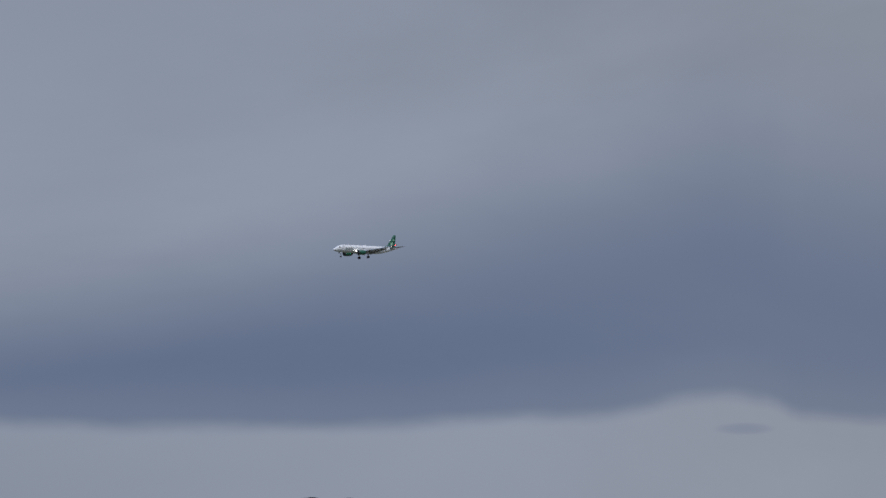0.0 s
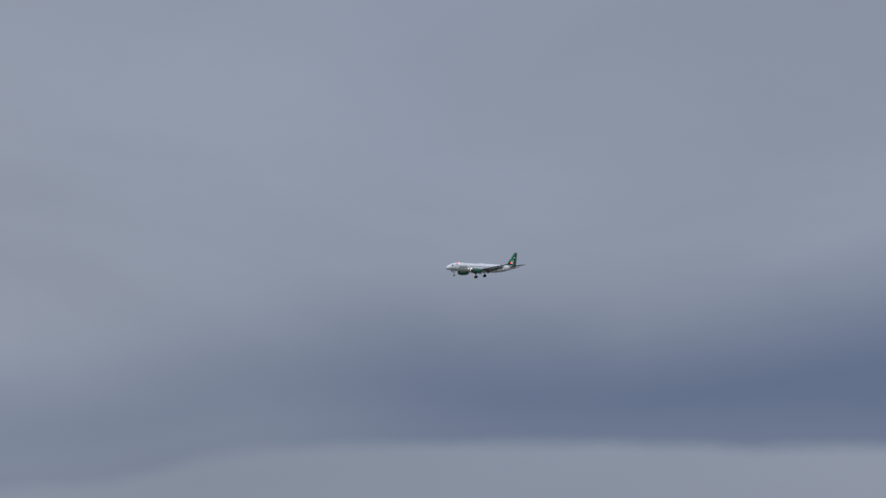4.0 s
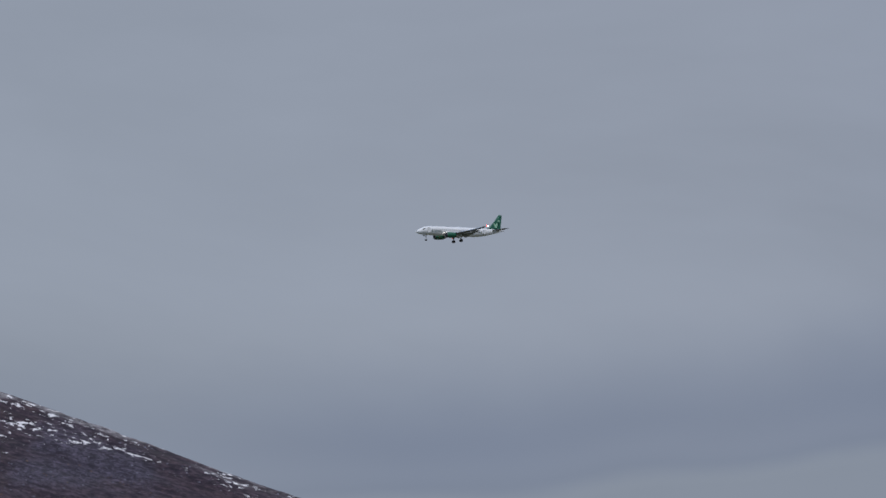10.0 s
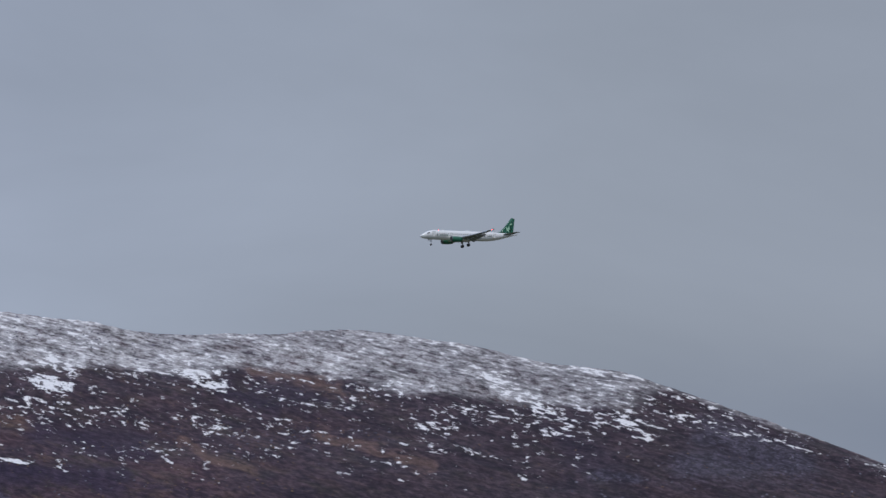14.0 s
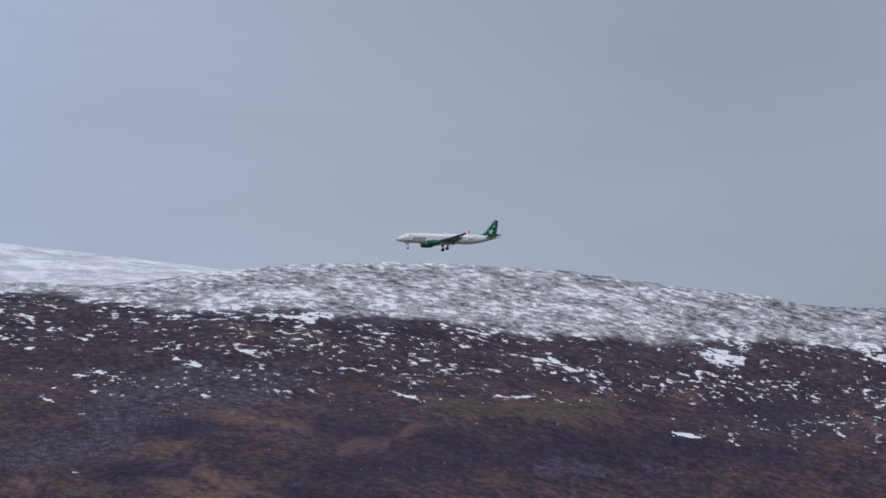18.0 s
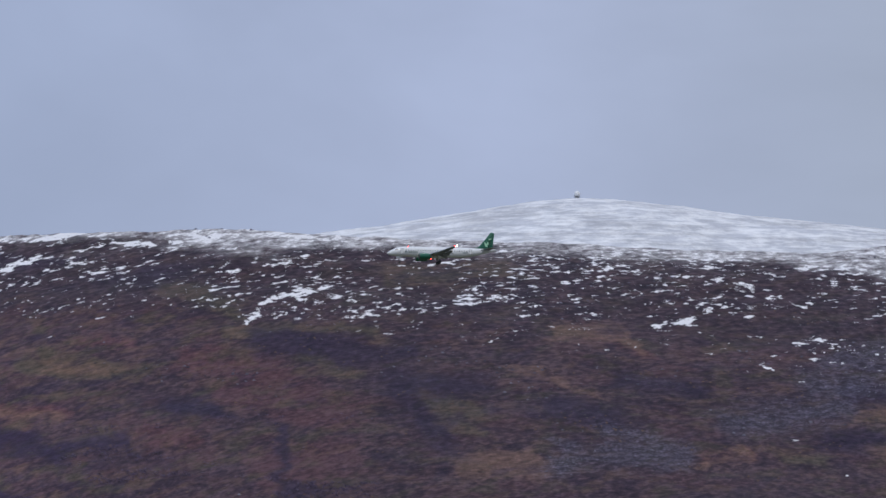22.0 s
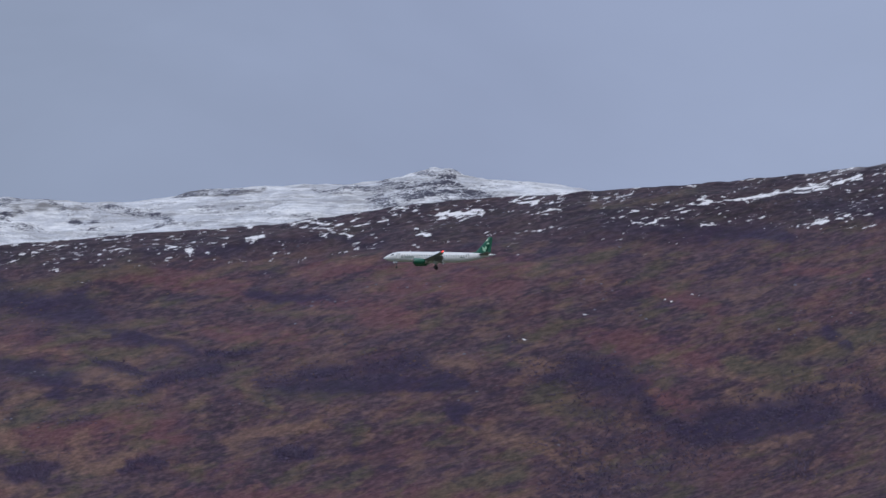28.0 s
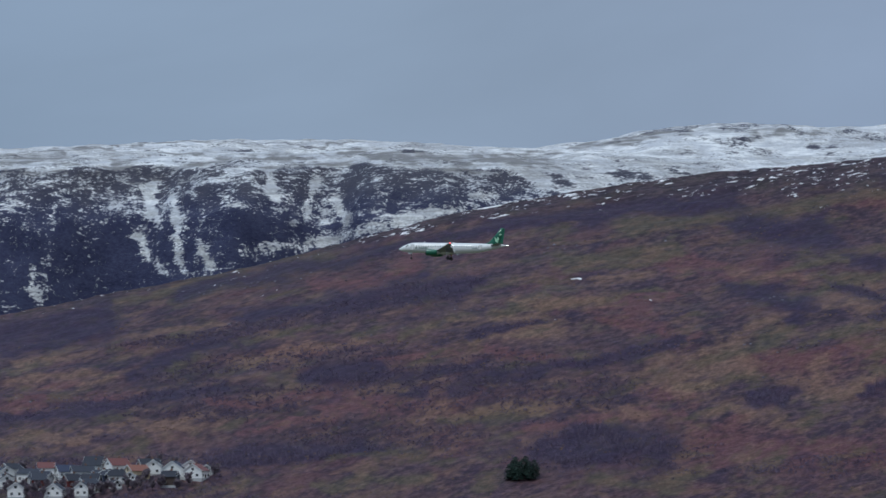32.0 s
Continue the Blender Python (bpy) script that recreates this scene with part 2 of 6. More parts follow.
def snowfield_material(name, worn, hold):
    """Wind-packed snow on far tops, with rock where it is too steep and wind-bared stripes."""
    m = bpy.data.materials.new(name)
    m.use_nodes = True
    k = Nodes(m.node_tree)
    geo = k.add("ShaderNodeNewGeometry")
    pos = geo.outputs["Position"]
    x, y, z = k.split(pos)
    nz = k.split(geo.outputs["Normal"])[2]
    lies = k.add("ShaderNodeAttribute")
    lies.attribute_name = "lies"
    chute, crag, scour = k.split(lies.outputs["Vector"])
    rag = k.noise(pos, .045, 6, .66, .3)
    fleck = k.noise(k.scale(pos, 1, 1, 1.5), .42, 6, .74)
    clump = k.noise(k.scale(pos, .55, 1, 1.5), .15, 6, .68, .3)
    band = k.noise(k.join(k.math("MULTIPLY", x, .030), k.math("MULTIPLY", y, .004), k.math("MULTIPLY", z, .30)), 1.0, 6, .66, .8)
    gully = k.noise(k.join(k.math("MULTIPLY", x, .075), 0.0, k.math("MULTIPLY", z, .012)), 1.0, 5, .6, .6)
    ledge = k.noise(k.join(k.math("MULTIPLY", x, .05), k.math("MULTIPLY", y, .05), k.math("MULTIPLY", z, .30)), 1.0, 5, .65)
    lean = k.math("SUBTRACT", 1.0, nz)

    def around(n, much):
        return k.math("MULTIPLY", k.math("SUBTRACT", n, .5), much)
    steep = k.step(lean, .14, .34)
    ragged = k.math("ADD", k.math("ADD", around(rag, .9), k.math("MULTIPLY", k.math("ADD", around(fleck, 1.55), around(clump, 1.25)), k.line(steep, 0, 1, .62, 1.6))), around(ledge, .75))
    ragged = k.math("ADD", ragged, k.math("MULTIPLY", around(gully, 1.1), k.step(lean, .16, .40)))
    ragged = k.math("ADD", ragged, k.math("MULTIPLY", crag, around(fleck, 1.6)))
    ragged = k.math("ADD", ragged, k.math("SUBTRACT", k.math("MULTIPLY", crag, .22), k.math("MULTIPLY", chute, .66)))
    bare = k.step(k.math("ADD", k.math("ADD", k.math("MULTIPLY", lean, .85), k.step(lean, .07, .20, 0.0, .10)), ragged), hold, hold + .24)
    stripe = k.noise(k.join(k.math("MULTIPLY", x, .5), k.math("MULTIPLY", y, 1.0), k.math("MULTIPLY", z, 5.0)), .028, 6, .66, .4)
    streak = k.math("ADD", k.math("MULTIPLY", stripe, .45), k.math("ADD", k.math("MULTIPLY", fleck, .35), k.math("MULTIPLY", k.noise(k.scale(pos, .4, 1, 2.5), .11, 5, .65), .2)))
    flats = k.math("MULTIPLY", k.step(k.math("ADD", streak, around(k.noise(k.scale(pos, 1, 1, 3), .007, 3), .22)), .43, .62), worn)
    flats = k.math("MAXIMUM", flats, k.step(k.math("ADD", scour, k.math("ADD", around(stripe, 1.6), k.math("ADD", around(band, 4.2), around(fleck, 1.0)))), .20, 1.35, 0.0, .86))
    # the rock's deep blue is distance haze put into its colour
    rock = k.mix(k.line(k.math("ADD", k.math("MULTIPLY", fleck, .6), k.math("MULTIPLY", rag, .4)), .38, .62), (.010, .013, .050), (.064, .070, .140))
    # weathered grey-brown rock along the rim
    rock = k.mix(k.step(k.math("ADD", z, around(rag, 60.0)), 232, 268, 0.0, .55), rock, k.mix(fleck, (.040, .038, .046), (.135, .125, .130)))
    # snow takes a faint blue tint too, again standing in for haze
    white = k.mix(k.step(k.math("ADD", k.math("MULTIPLY", rag, .52), k.math("MULTIPLY", band, .48)), .42, .58), (.62, .63, .68), (.97, .97, .99))
    gravel = k.mix(fleck, (.090, .084, .090), (.22, .205, .20))
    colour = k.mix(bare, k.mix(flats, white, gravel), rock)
    finish(k, colour, .75, relief(k, k.math("ADD", rag, fleck), 3.0))
    return m


def rock_material():
    m = bpy.data.materials.new("bare_rock")
    m.use_nodes = True
    k = Nodes(m.node_tree)
    pos = k.add("ShaderNodeNewGeometry").outputs["Position"]
    a, b = k.noise(pos, .03, 6, .65, .3), k.noise(pos, .25, 4, .6)
    colour = k.ramp(k.math("ADD", k.math("MULTIPLY", a, .5), k.math("MULTIPLY", b, .5)), [
        (.34, (.022, .021, .032)), (.5, (.048, .045, .058)), (.58, (.074, .069, .080)), (.66, (.30, .30, .33))])
    finish(k, colour, .9, relief(k, b, 1.5))
    return m


def twig_material(name, dark, light):
    """Each clump takes a tint of its own."""
    m = bpy.data.materials.new(name)
    m.use_nodes = True
    k = Nodes(m.node_tree)
    r = k.add("ShaderNodeNewGeometry").outputs["Random Per Island"]
    finish(k, k.mix(r, dark, light), .95)
    return m


HEATH, ROCK = heath_material(), rock_material()
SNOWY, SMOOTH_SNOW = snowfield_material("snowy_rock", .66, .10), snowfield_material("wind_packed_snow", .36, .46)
BIRCH = twig_material("bare_birch_twigs", (.110, .088, .150), (.190, .150, .215))
JUNIPER = twig_material("evergreen_scrub", (.066, .058, .062), (.100, .090, .076))
RUST = twig_material("rusty_dwarf_birch", (.085, .055, .048), (.155, .10, .070))
STONE = twig_material("lichen_grey_stone", (.042, .038, .056), (.185, .175, .22))
PINE = twig_material("pine_needles", (.011, .024, .021), (.030, .054, .044))
MEADOW = material("rough_grass", (.075, .075, .040), .95, vary=.5, grain=.08, bump=.1)
WHITE = material("white_aircraft_paint", (.80, .81, .82), .32, vary=.04, grain=.7, coat=.4)
GREEN = material("green_aircraft_paint", (.008, .122, .070), .34, vary=.10, grain=.8, coat=.4)
PALE = material("pale_green_marking", (.42, .72, .50), .4)
LETTER = material("grey_green_lettering", (.15, .20, .19), .5)
METAL = material("bare_aluminium", (.62, .63, .65), .3, metal=.9, vary=.08, grain=2)
WINGSKIN = material("grey_wing_skin", (.23, .245, .26), .42, vary=.08, grain=1.2)
LIP = material("dull_intake_metal", (.10, .11, .115), .5, metal=.5, vary=.1, grain=3)
STEEL = material("dark_steel", (.16, .16, .17), .45, metal=.6, vary=.15, grain=5)
TYRE = material("black_tyre_rubber", (.018, .018, .019), .85, vary=.2, grain=8)
PANE = material("dark_cabin_glass", (.10, .105, .115), .1)
SCREEN = material("black_cockpit_glass", (.012, .014, .018), .08)
FAN = material("black_fan_blades", (.02, .02, .022), .4, metal=.4)
RIM = material("dull_grey_wheel_rim", (.10, .10, .11), .6, vary=.1, grain=6)
RED_LAMP = material("red_lamp_glass", (.6, .02, .02), .2, glow=(1.0, .05, .04), power=7)
GREEN_LAMP = material("green_lamp_glass", (.02, .5, .1), .2, glow=(.05, 1.0, .3), power=6)
WHITE_LAMP = material("landing_lamp_glass", (.9, .9, .85), .2, glow=(1.0, .97, .90), power=16)


# ---- mesh helpers ----
def part(name, bm, mat, parent=None, label="", smooth=False):
    """Links a bmesh as one mesh object under a thing or part."""
    bmesh.ops.recalc_face_normals(bm, faces=bm.faces)
    me = bpy.data.meshes.new(name)
    bm.to_mesh(me)
    bm.free()
    me.materials.append(mat)
    if smooth:
        me.polygons.foreach_set("use_smooth", [True] * len(me.polygons))
    ob = new(name, me)
    ob.parent = parent
    return tagged(ob, label)


def again(ob, parent, m=None):
    """The same part once more, on the same mesh."""
    o = new(ob.name.split(".")[0], ob.data)
    o.parent = parent
    if m:
        o.matrix_basis = m
    if ob.get("label"):
        o["label"] = ob["label"]
    return o


def shape(verts, faces):
    bm = bmesh.new()
    vs = [bm.verts.new(v) for v in verts]
    for f in faces:
        try:
            bm.faces.new([vs[i] for i in f])
        except ValueError:
            pass
    return bm


def block(size, at=(0, 0, 0), m=None, bevel=0.0, bm=None):
    bm = bm or bmesh.new()
    mat = (m or Matrix()) @ Matrix.Translation(at) @ Matrix.Diagonal((*size, 1))
    made = bmesh.ops.create_cube(bm, size=1, matrix=mat)["verts"]
    if bevel:
        edges = list({e for v in made for e in v.link_edges})
        bmesh.ops.bevel(bm, geom=edges, offset=bevel, segments=2, affect="EDGES", profile=.6)
    return bm


def tube(a, b, r1, r2=None, n=12, bm=None):
    """A capped tapered tube from a to b."""
    bm = bm or bmesh.new()
    a, b = Vector(a), Vector(b)
    turn = (b - a).to_track_quat("Z", "Y").to_matrix().to_4x4()
    bmesh.ops.create_cone(bm, cap_ends=True, segments=n, radius1=r1, radius2=r1 if r2 is None else r2, depth=(b - a).length,
                          matrix=Matrix.Translation((a + b) / 2) @ turn)
    return bm


def loft(rings, cap=True):
    """A skin over rings of equally many points."""
    bm = bmesh.new()
    rows = [[bm.verts.new(p) for p in r] for r in rings]
    n = len(rows[0])
    for a, b in zip(rows, rows[1:]):
        for i in range(n):
            bm.faces.new((a[i], a[(i + 1) % n], b[(i + 1) % n], b[i]))
    if cap:
        bm.faces.new(rows[0])
        bm.faces.new(rows[-1])
    return bm


def sheet(name, verts, faces, mat, smooth=True):
    """A large mesh from arrays; faces all of one size."""
    me = bpy.data.meshes.new(name)
    n, k = faces.shape
    me.vertices.add(len(verts))
    me.vertices.foreach_set("co", np.asarray(verts, np.float32).ravel())
    me.loops.add(n * k)
    me.loops.foreach_set("vertex_index", faces.astype(np.int32).ravel())
    me.polygons.add(n)
    me.polygons.foreach_set("loop_start", np.arange(0, n * k, k, dtype=np.int32))
    me.update(calc_edges=True)
    if smooth:
        me.polygons.foreach_set("use_smooth", np.ones(n, bool))
    me.materials.append(mat)
    return new(name, me)


# ---- terrain ----
def lattice(ix, iy, seed):
    h = (ix.astype(np.int64) * 374761393 + iy.astype(np.int64) * 668265263 + seed * 1442695041) & 0x7FFFFFFF
    h = ((h ^ (h >> 13)) * 1274126177) & 0x7FFFFFFF
    h = h ^ (h >> 16)
    return (h & 0xFFFF) / 65535.0


def ripple(x, y, seed=0):
    """Smooth noise, about -1 to 1, one wave a unit."""
    x, y = np.asarray(x, float), np.asarray(y, float)
    ix, iy = np.floor(x), np.floor(y)
    fx, fy = x - ix, y - iy
    fx, fy = fx * fx * (3 - 2 * fx), fy * fy * (3 - 2 * fy)
    a, b = lattice(ix, iy, seed), lattice(ix + 1, iy, seed)
    c, d = lattice(ix, iy + 1, seed), lattice(ix + 1, iy + 1, seed)
    return 2 * ((a * (1 - fx) + b * fx) * (1 - fy) + (c * (1 - fx) + d * fx) * fy) - 1


def rough(x, y, octaves, seed=0):
    s, amp = 0, 1.0
    for o in range(octaves):
        s = s + amp * ripple(x * 2 ** o, y * 2 ** o, seed + o)
        amp *= .5
    return s


def curve(pairs, blur):
    """A smooth function through pairs of bearing and value."""
    grid = np.arange(-60, 40, .05)
    v = np.interp(grid, [p[0] for p in pairs], [p[1] for p in pairs])
    w = np.exp(-.5 * (np.arange(-60, 61) * .05 / blur) ** 2)
    v = np.convolve(np.pad(v, 60, mode="edge"), w / w.sum(), "valid")
    return lambda a: np.interp(a, grid, v)


# the long hill: the sine of its crest over the eye, bearing by bearing
CREST = curve([(-38, .002), (-33, .012), (-30, .022), (-28, .031), (-26.16, .0407), (-25.3, .0456), (-24.0, .0539), (-23.3, .0582), (-22.4, .0637),
               (-21.7, .0650), (-20.9, .0682), (-20.2, .0702), (-19.7, .0707), (-19, .0699), (-17.9, .0702), (-17.3, .0721), (-16.4, .0740),
               (-15.6, .0764), (-14.8, .0771), (-13.2, .0777), (-12.5, .0774), (-11.7, .0754), (-10.96, .0738), (-9.8, .0742), (-8.3, .0754),
               (-6.2, .0770), (-5.3, .0779), (-3.2, .0770), (-2.4, .0752), (-1.7, .0753), (-.13, .0717), (.96, .0699), (3.1, .0676),
               (4.7, .0639), (7.9, .0594), (9.4, .0556), (10.5, .0518), (11.5, .0472), (12.6, .0427), (14.7, .0356), (18, .026), (24, .01)], .12)
FOOT, BACK = 2740.0, 230.0


def crest_at(a):
    return 3480 + 70 * ripple(a * .23, a * 0 + 5.5, 3) + 30 * ripple(a * .8, a * 0 + 9.5, 4)


def hill_height(x, y):
    """Height of the long hill over its foot plain."""
    x, y = np.asarray(x, float), np.asarray(y, float)
    d, a = np.hypot(x, y), np.degrees(np.arctan2(-x, y))
    top = crest_at(a)
    zr = CREST(a) * top + 1.7
    s = (d - FOOT) / (top - FOOT)
    g = np.where(s < 1, 1.40 * s - .40 * s * s, 1 - .9 * (s - 1) - 5 * (s - 1) ** 2)
    z0 = 10.0
    z = z0 + (zr - z0) * g
    fade = np.clip(s * 5, 0, 1) * np.clip((1.25 - s) * 6, 0, 1)
    calm = np.clip(np.abs(1 - s) * 7, .22, 1)
    z = z + fade * (7.5 * calm * rough(x / 210, y / 260, 3, 11) + calm * 1.6 * rough(x / 34, y / 46, 2, 31) + .55 * rough(x / 11, y / 13, 3, 51))
    # a stream gully that cuts the lower slope
    run = x + 42 - .16 * (y - 3250) + 26 * ripple(y / 120, y * 0, 77)
    deep = np.clip(1 - np.abs(run) / 70, 0, 1) ** 1.4 * np.clip((y - 2850) / 150, 0, 1) * np.clip((3480 - y) / 160, 0, 1)
    return np.where(s < 0, z0 + s * 12, z - 7 * deep)


def slope_place(x, y):
    """Metres along the hill (to the left) and metres from its foot toward its crest."""
    d, a = np.hypot(x, y), np.arctan2(-x, y)
    return a * 3300, (d - FOOT) / (crest_at(np.degrees(a)) - FOOT) * 740


def on_hill(bearing, rise):
    """Where the hillside is met by a line from the eye of that bearing and slope."""
    a = radians(bearing)
    d = np.arange(FOOT - 60, 3560, 1.0)
    x, y = -math.sin(a) * d, math.cos(a) * d
    z = hill_height(x, y)
    up = (z - 1.7) / d
    i = int(np.argmax(up >= rise)) if (up >= rise).any() else int(np.argmax(up))
    return Vector((x[i], y[i], z[i]))


def polar(name, a0, a1, da, d0, d1, rows, height, mat, power=1.0):
    a = np.radians(np.arange(a0, a1, da))
    d = d0 + (d1 - d0) * np.linspace(0, 1, rows) ** power
    A, D = np.meshgrid(a, d)
    x, y = -np.sin(A) * D, np.cos(A) * D
    v = np.stack([x, y, height(x, y)], -1).reshape(-1, 3)
    n, m = len(a), rows
    i = (np.arange(m - 1)[:, None] * n + np.arange(n - 1)[None, :]).ravel()
    return sheet(name, v, np.stack([i, i + n, i + n + 1, i + 1], -1), mat)


ground = polar("ground", -180, 180.5, 2, 0.0, 12000, 40, lambda x, y: np.clip((np.hypot(x, y) - 1500) / 1200, 0, 1) * 6.0, MEADOW, 2.0)
tagged(ground, "rough grassland that runs to the horizon", kind="structure")
HILL_ROWS = 270
hill = polar("hillside", -38, 22, .03, FOOT - 120, 3560 + BACK, HILL_ROWS, hill_height, HEATH)
tagged(hill, "long heath-covered hill in autumn browns with old snow on its top", "hillside", kind="structure")

# where snow lies: the lower edge of the broken sheet and of the last patches, bearing by bearing
SHEET = curve([(-26.2, .0397), (-25.3, .0446), (-24, .0529), (-23.3, .0573), (-22.85, .0612), (-22.6, .0580), (-21.6, .0570), (-20.85, .0590), (-19.8, .0620), (-18.8, .0640), (-18.3, .0625),
               (-17.1, .0640), (-15.2, .0650), (-14.3, .0672), (-13.2, .0685), (-12.4, .0680), (-11.6, .0697), (-10, .0715), (-9, .0733), (-7.9, .0740), (-6.8, .0738), (-6.2, .0728), (-5.5, .0730),
               (-4.7, .0752), (-3.3, .0745), (-2, .0746), (0, .0716), (3, .0690), (6, .0650), (8.5, .0600), (10, .0553), (11.5, .0482), (12.6, .0437), (15, .036)], .10)
LAST = curve([(-26.2, .0372), (-25.3, .0416), (-24, .0498), (-23.3, .0530), (-22.6, .0475), (-21.8, .0430), (-19.8, .0425), (-18.1, .0430), (-15.4, .0520), (-13.2, .0520), (-11.6, .0485), (-10.5, .0520), (-8.8, .0560), (-7.2, .0565),
              (-5.8, .0610), (-3.6, .0602), (-1, .0600), (1.2, .0605), (3.2, .0580), (5.9, .0545), (8, .0538), (10.4, .0498), (11.5, .0452), (12.6, .0408), (16, .030)], .3)
# what lies and grows on the slope in strips, and the gully's painted shade: from one bearing and rise over the eye to
# another, and half its width in metres
SNOW_A = [(-22.35, .0558, -22.64, .052, 3.7), (-21.86, .0644, -22.56, .0627, 2.5), (-21.37, .0468, -21.5, .0454, 1.9),
        (-21.2, .0615, -21.8, .0568, 5.6), (-20.93, .0506, -21.04, .05, 1.6), (-19.35, .0653, -19.74, .0639, 3.1),
        (-19.18, .0527, -19.29, .0508, 1.6), (-19.17, .053, -19.27, .0506, 1.9), (-17.96, .0499, -18.07, .0485, 1.6),
        (-17.94, .0639, -18.54, .0606, 4.3), (-17.92, .0506, -18.05, .0487, 2.2), (-17.8, .0642, -18.5, .0627, 3.1),
        (-17.69, .0547, -17.85, .0539, 1.6), (-16.98, .0481, -17.14, .0462, 1.9), (-16.92, .0491, -17.16, .0463, 2.2),
        (-16.83, .0651, -17.16, .0632, 5.0), (-16.83, .059, -17.05, .0575, 2.2), (-16.69, .0638, -17.02, .0595, 4.3)]
SNOW_B = [(-16.66, .0642, -17.09, .0604, 5.0), (-16.66, .059, -17.06, .0583, 3.1), (-16.44, .0492, -16.68, .0483, 1.9),
        (-16.43, .0489, -16.67, .0483, 2.2), (-15.2, .0614, -15.8, .0581, 4.3), (-15.19, .0614, -15.57, .0595, 4.3),
        (-15.13, .069, -15.89, .0685, 1.9), (-15.02, .0661, -15.24, .0647, 2.5), (-14.94, .0549, -15.13, .0545, 1.6),
        (-14.93, .0662, -15.23, .065, 2.2), (-14.71, .0553, -15.12, .0546, 1.6), (-14.14, .0695, -14.33, .0693, 1.9),
        (-14.04, .0697, -14.34, .0693, 1.9), (-13.79, .0553, -14.17, .055, 1.6), (-13.78, .0552, -14.16, .0547, 1.9),
        (-12.59, .0696, -13.03, .0677, 2.8), (-12.58, .0689, -13.18, .0683, 2.5), (-12.41, .0628, -12.49, .0609, 1.9)]
SNOW_C = [(-12.37, .0624, -12.51, .0615, 1.9), (-12.36, .0627, -12.5, .0603, 1.9), (-11.93, .0726, -12.47, .0712, 3.7),
        (-11.69, .0615, -11.83, .0603, 1.9), (-11.67, .0614, -11.94, .0604, 1.9), (-10.69, .0586, -10.91, .0593, 2.2),
        (-10.69, .0714, -11.34, .071, 2.2), (-10.69, .0586, -10.91, .0598, 2.2), (-10.39, .0553, -10.48, .0543, 1.6),
        (-10.26, .0657, -10.64, .0662, 1.9), (-9.87, .0712, -10.25, .0704, 1.9), (-9.82, .0657, -10.04, .0667, 1.9),
        (-9.71, .0637, -10.09, .0671, 2.2), (-9.61, .0624, -9.82, .0638, 2.2), (-9.39, .0613, -9.71, .0623, 1.9), (-8.68, .0705, -9.06, .0714, 2.5),
        (-8.41, .0691, -8.57, .0693, 1.6), (-7.81, .0667, -8.03, .0671, 1.6)]
SNOW_D = [(-7.46, .0652, -8.06, .0666, 2.2), (-7.43, .0657, -7.7, .0662, 2.2), (-6.7, .0643, -6.81, .065, 1.2), (-6.67, .0647, -6.83, .0651, 1.6),
        (-6.37, .0633, -6.64, .0638, 2.2), (-6.34, .0633, -6.62, .0636, 1.9), (-6.15, .068, -6.37, .0685, 1.9), (-5.76, .0763, -6.23, .0761, 1.9),
        (-5.66, .0662, -6.26, .0681, 2.2), (-5.42, .0627, -5.5, .0635, 1.6), (-5.39, .0624, -5.61, .0657, 2.2), (-5.37, .064, -5.48, .063, 1.9),
        (-5.1, .0706, -5.32, .0711, 2.2), (-4.72, .0754, -5.21, .0759, 2.2), (-4.68, .0762, -5.77, .0767, 2.2), (-4.18, .075, -4.51, .0753, 1.6),
        (-4.08, .0748, -4.25, .075, 1.6), (-3.49, .0766, -3.87, .0771, 1.9)]
SNOW_E = [(-3.09, .0717, -3.47, .0734, 2.2), (-2.93, .076, -3.69, .0764, 2.2), (-2.83, .0695, -3.21, .0723, 2.8), (-2.16, .0652, -2.73, .068, 2.8),
        (-1.75, .0642, -1.91, .0651, 2.8), (-1.73, .0746, -2.33, .075, 2.2), (-1.73, .0641, -1.89, .065, 2.5), (-1.37, .0613, -1.48, .0618, 1.6),
        (-1.08, .0674, -1.3, .0679, 1.6), (-1.05, .0615, -1.15, .0611, 1.9), (-0.19, .0634, -0.52, .065, 1.9), (-0.15, .0631, -0.48, .0645, 1.9),
        (.01, .0688, -0.64, .0712, 2.5), (0.5, .0669, .01, .0693, 2.5), (0.89, .0668, 0.57, .0673, 1.9), (0.89, .0635, 0.76, .0637, 1.2),
        (2.36, .0683, 1.93, .0692, 1.9), (2.69, .0673, 2.47, .067, 1.9)]
SNOW_F = [(3.39, .065, 3.01, .0657, 2.2), (3.67, .0623, 3.5, .0611, 1.9), (4.43, .0621, 4.27, .0611, 1.2), (5.24, .0606, 5.05, .0611, 1.9),
        (6.03, .0594, 5.81, .0587, 1.2), (6.06, .0597, 5.9, .0592, 1.6), (7.14, .0553, 7.03, .0563, 1.2), (9.4, .0556, 9.18, .0548, 1.9), (9.41, .0553, 9.19, .055, 1.9), (10.06, .0523, 9.84, .0518, 1.2), (10.16, .0517, 9.83, .0519, 1.6),
        (10.38, .0528, 9.95, .0537, 1.6), (10.92, .0488, 10.76, .0498, 1.2), (10.93, .0495, 10.71, .0499, 1.9), (11.36, .0495, 10.98, .0504, 2.2),
        (11.74, .048, 11.53, .048, 1.6), ]
SNOW_G = [(12.4, .0452, 12.18, .0466, 1.9)]
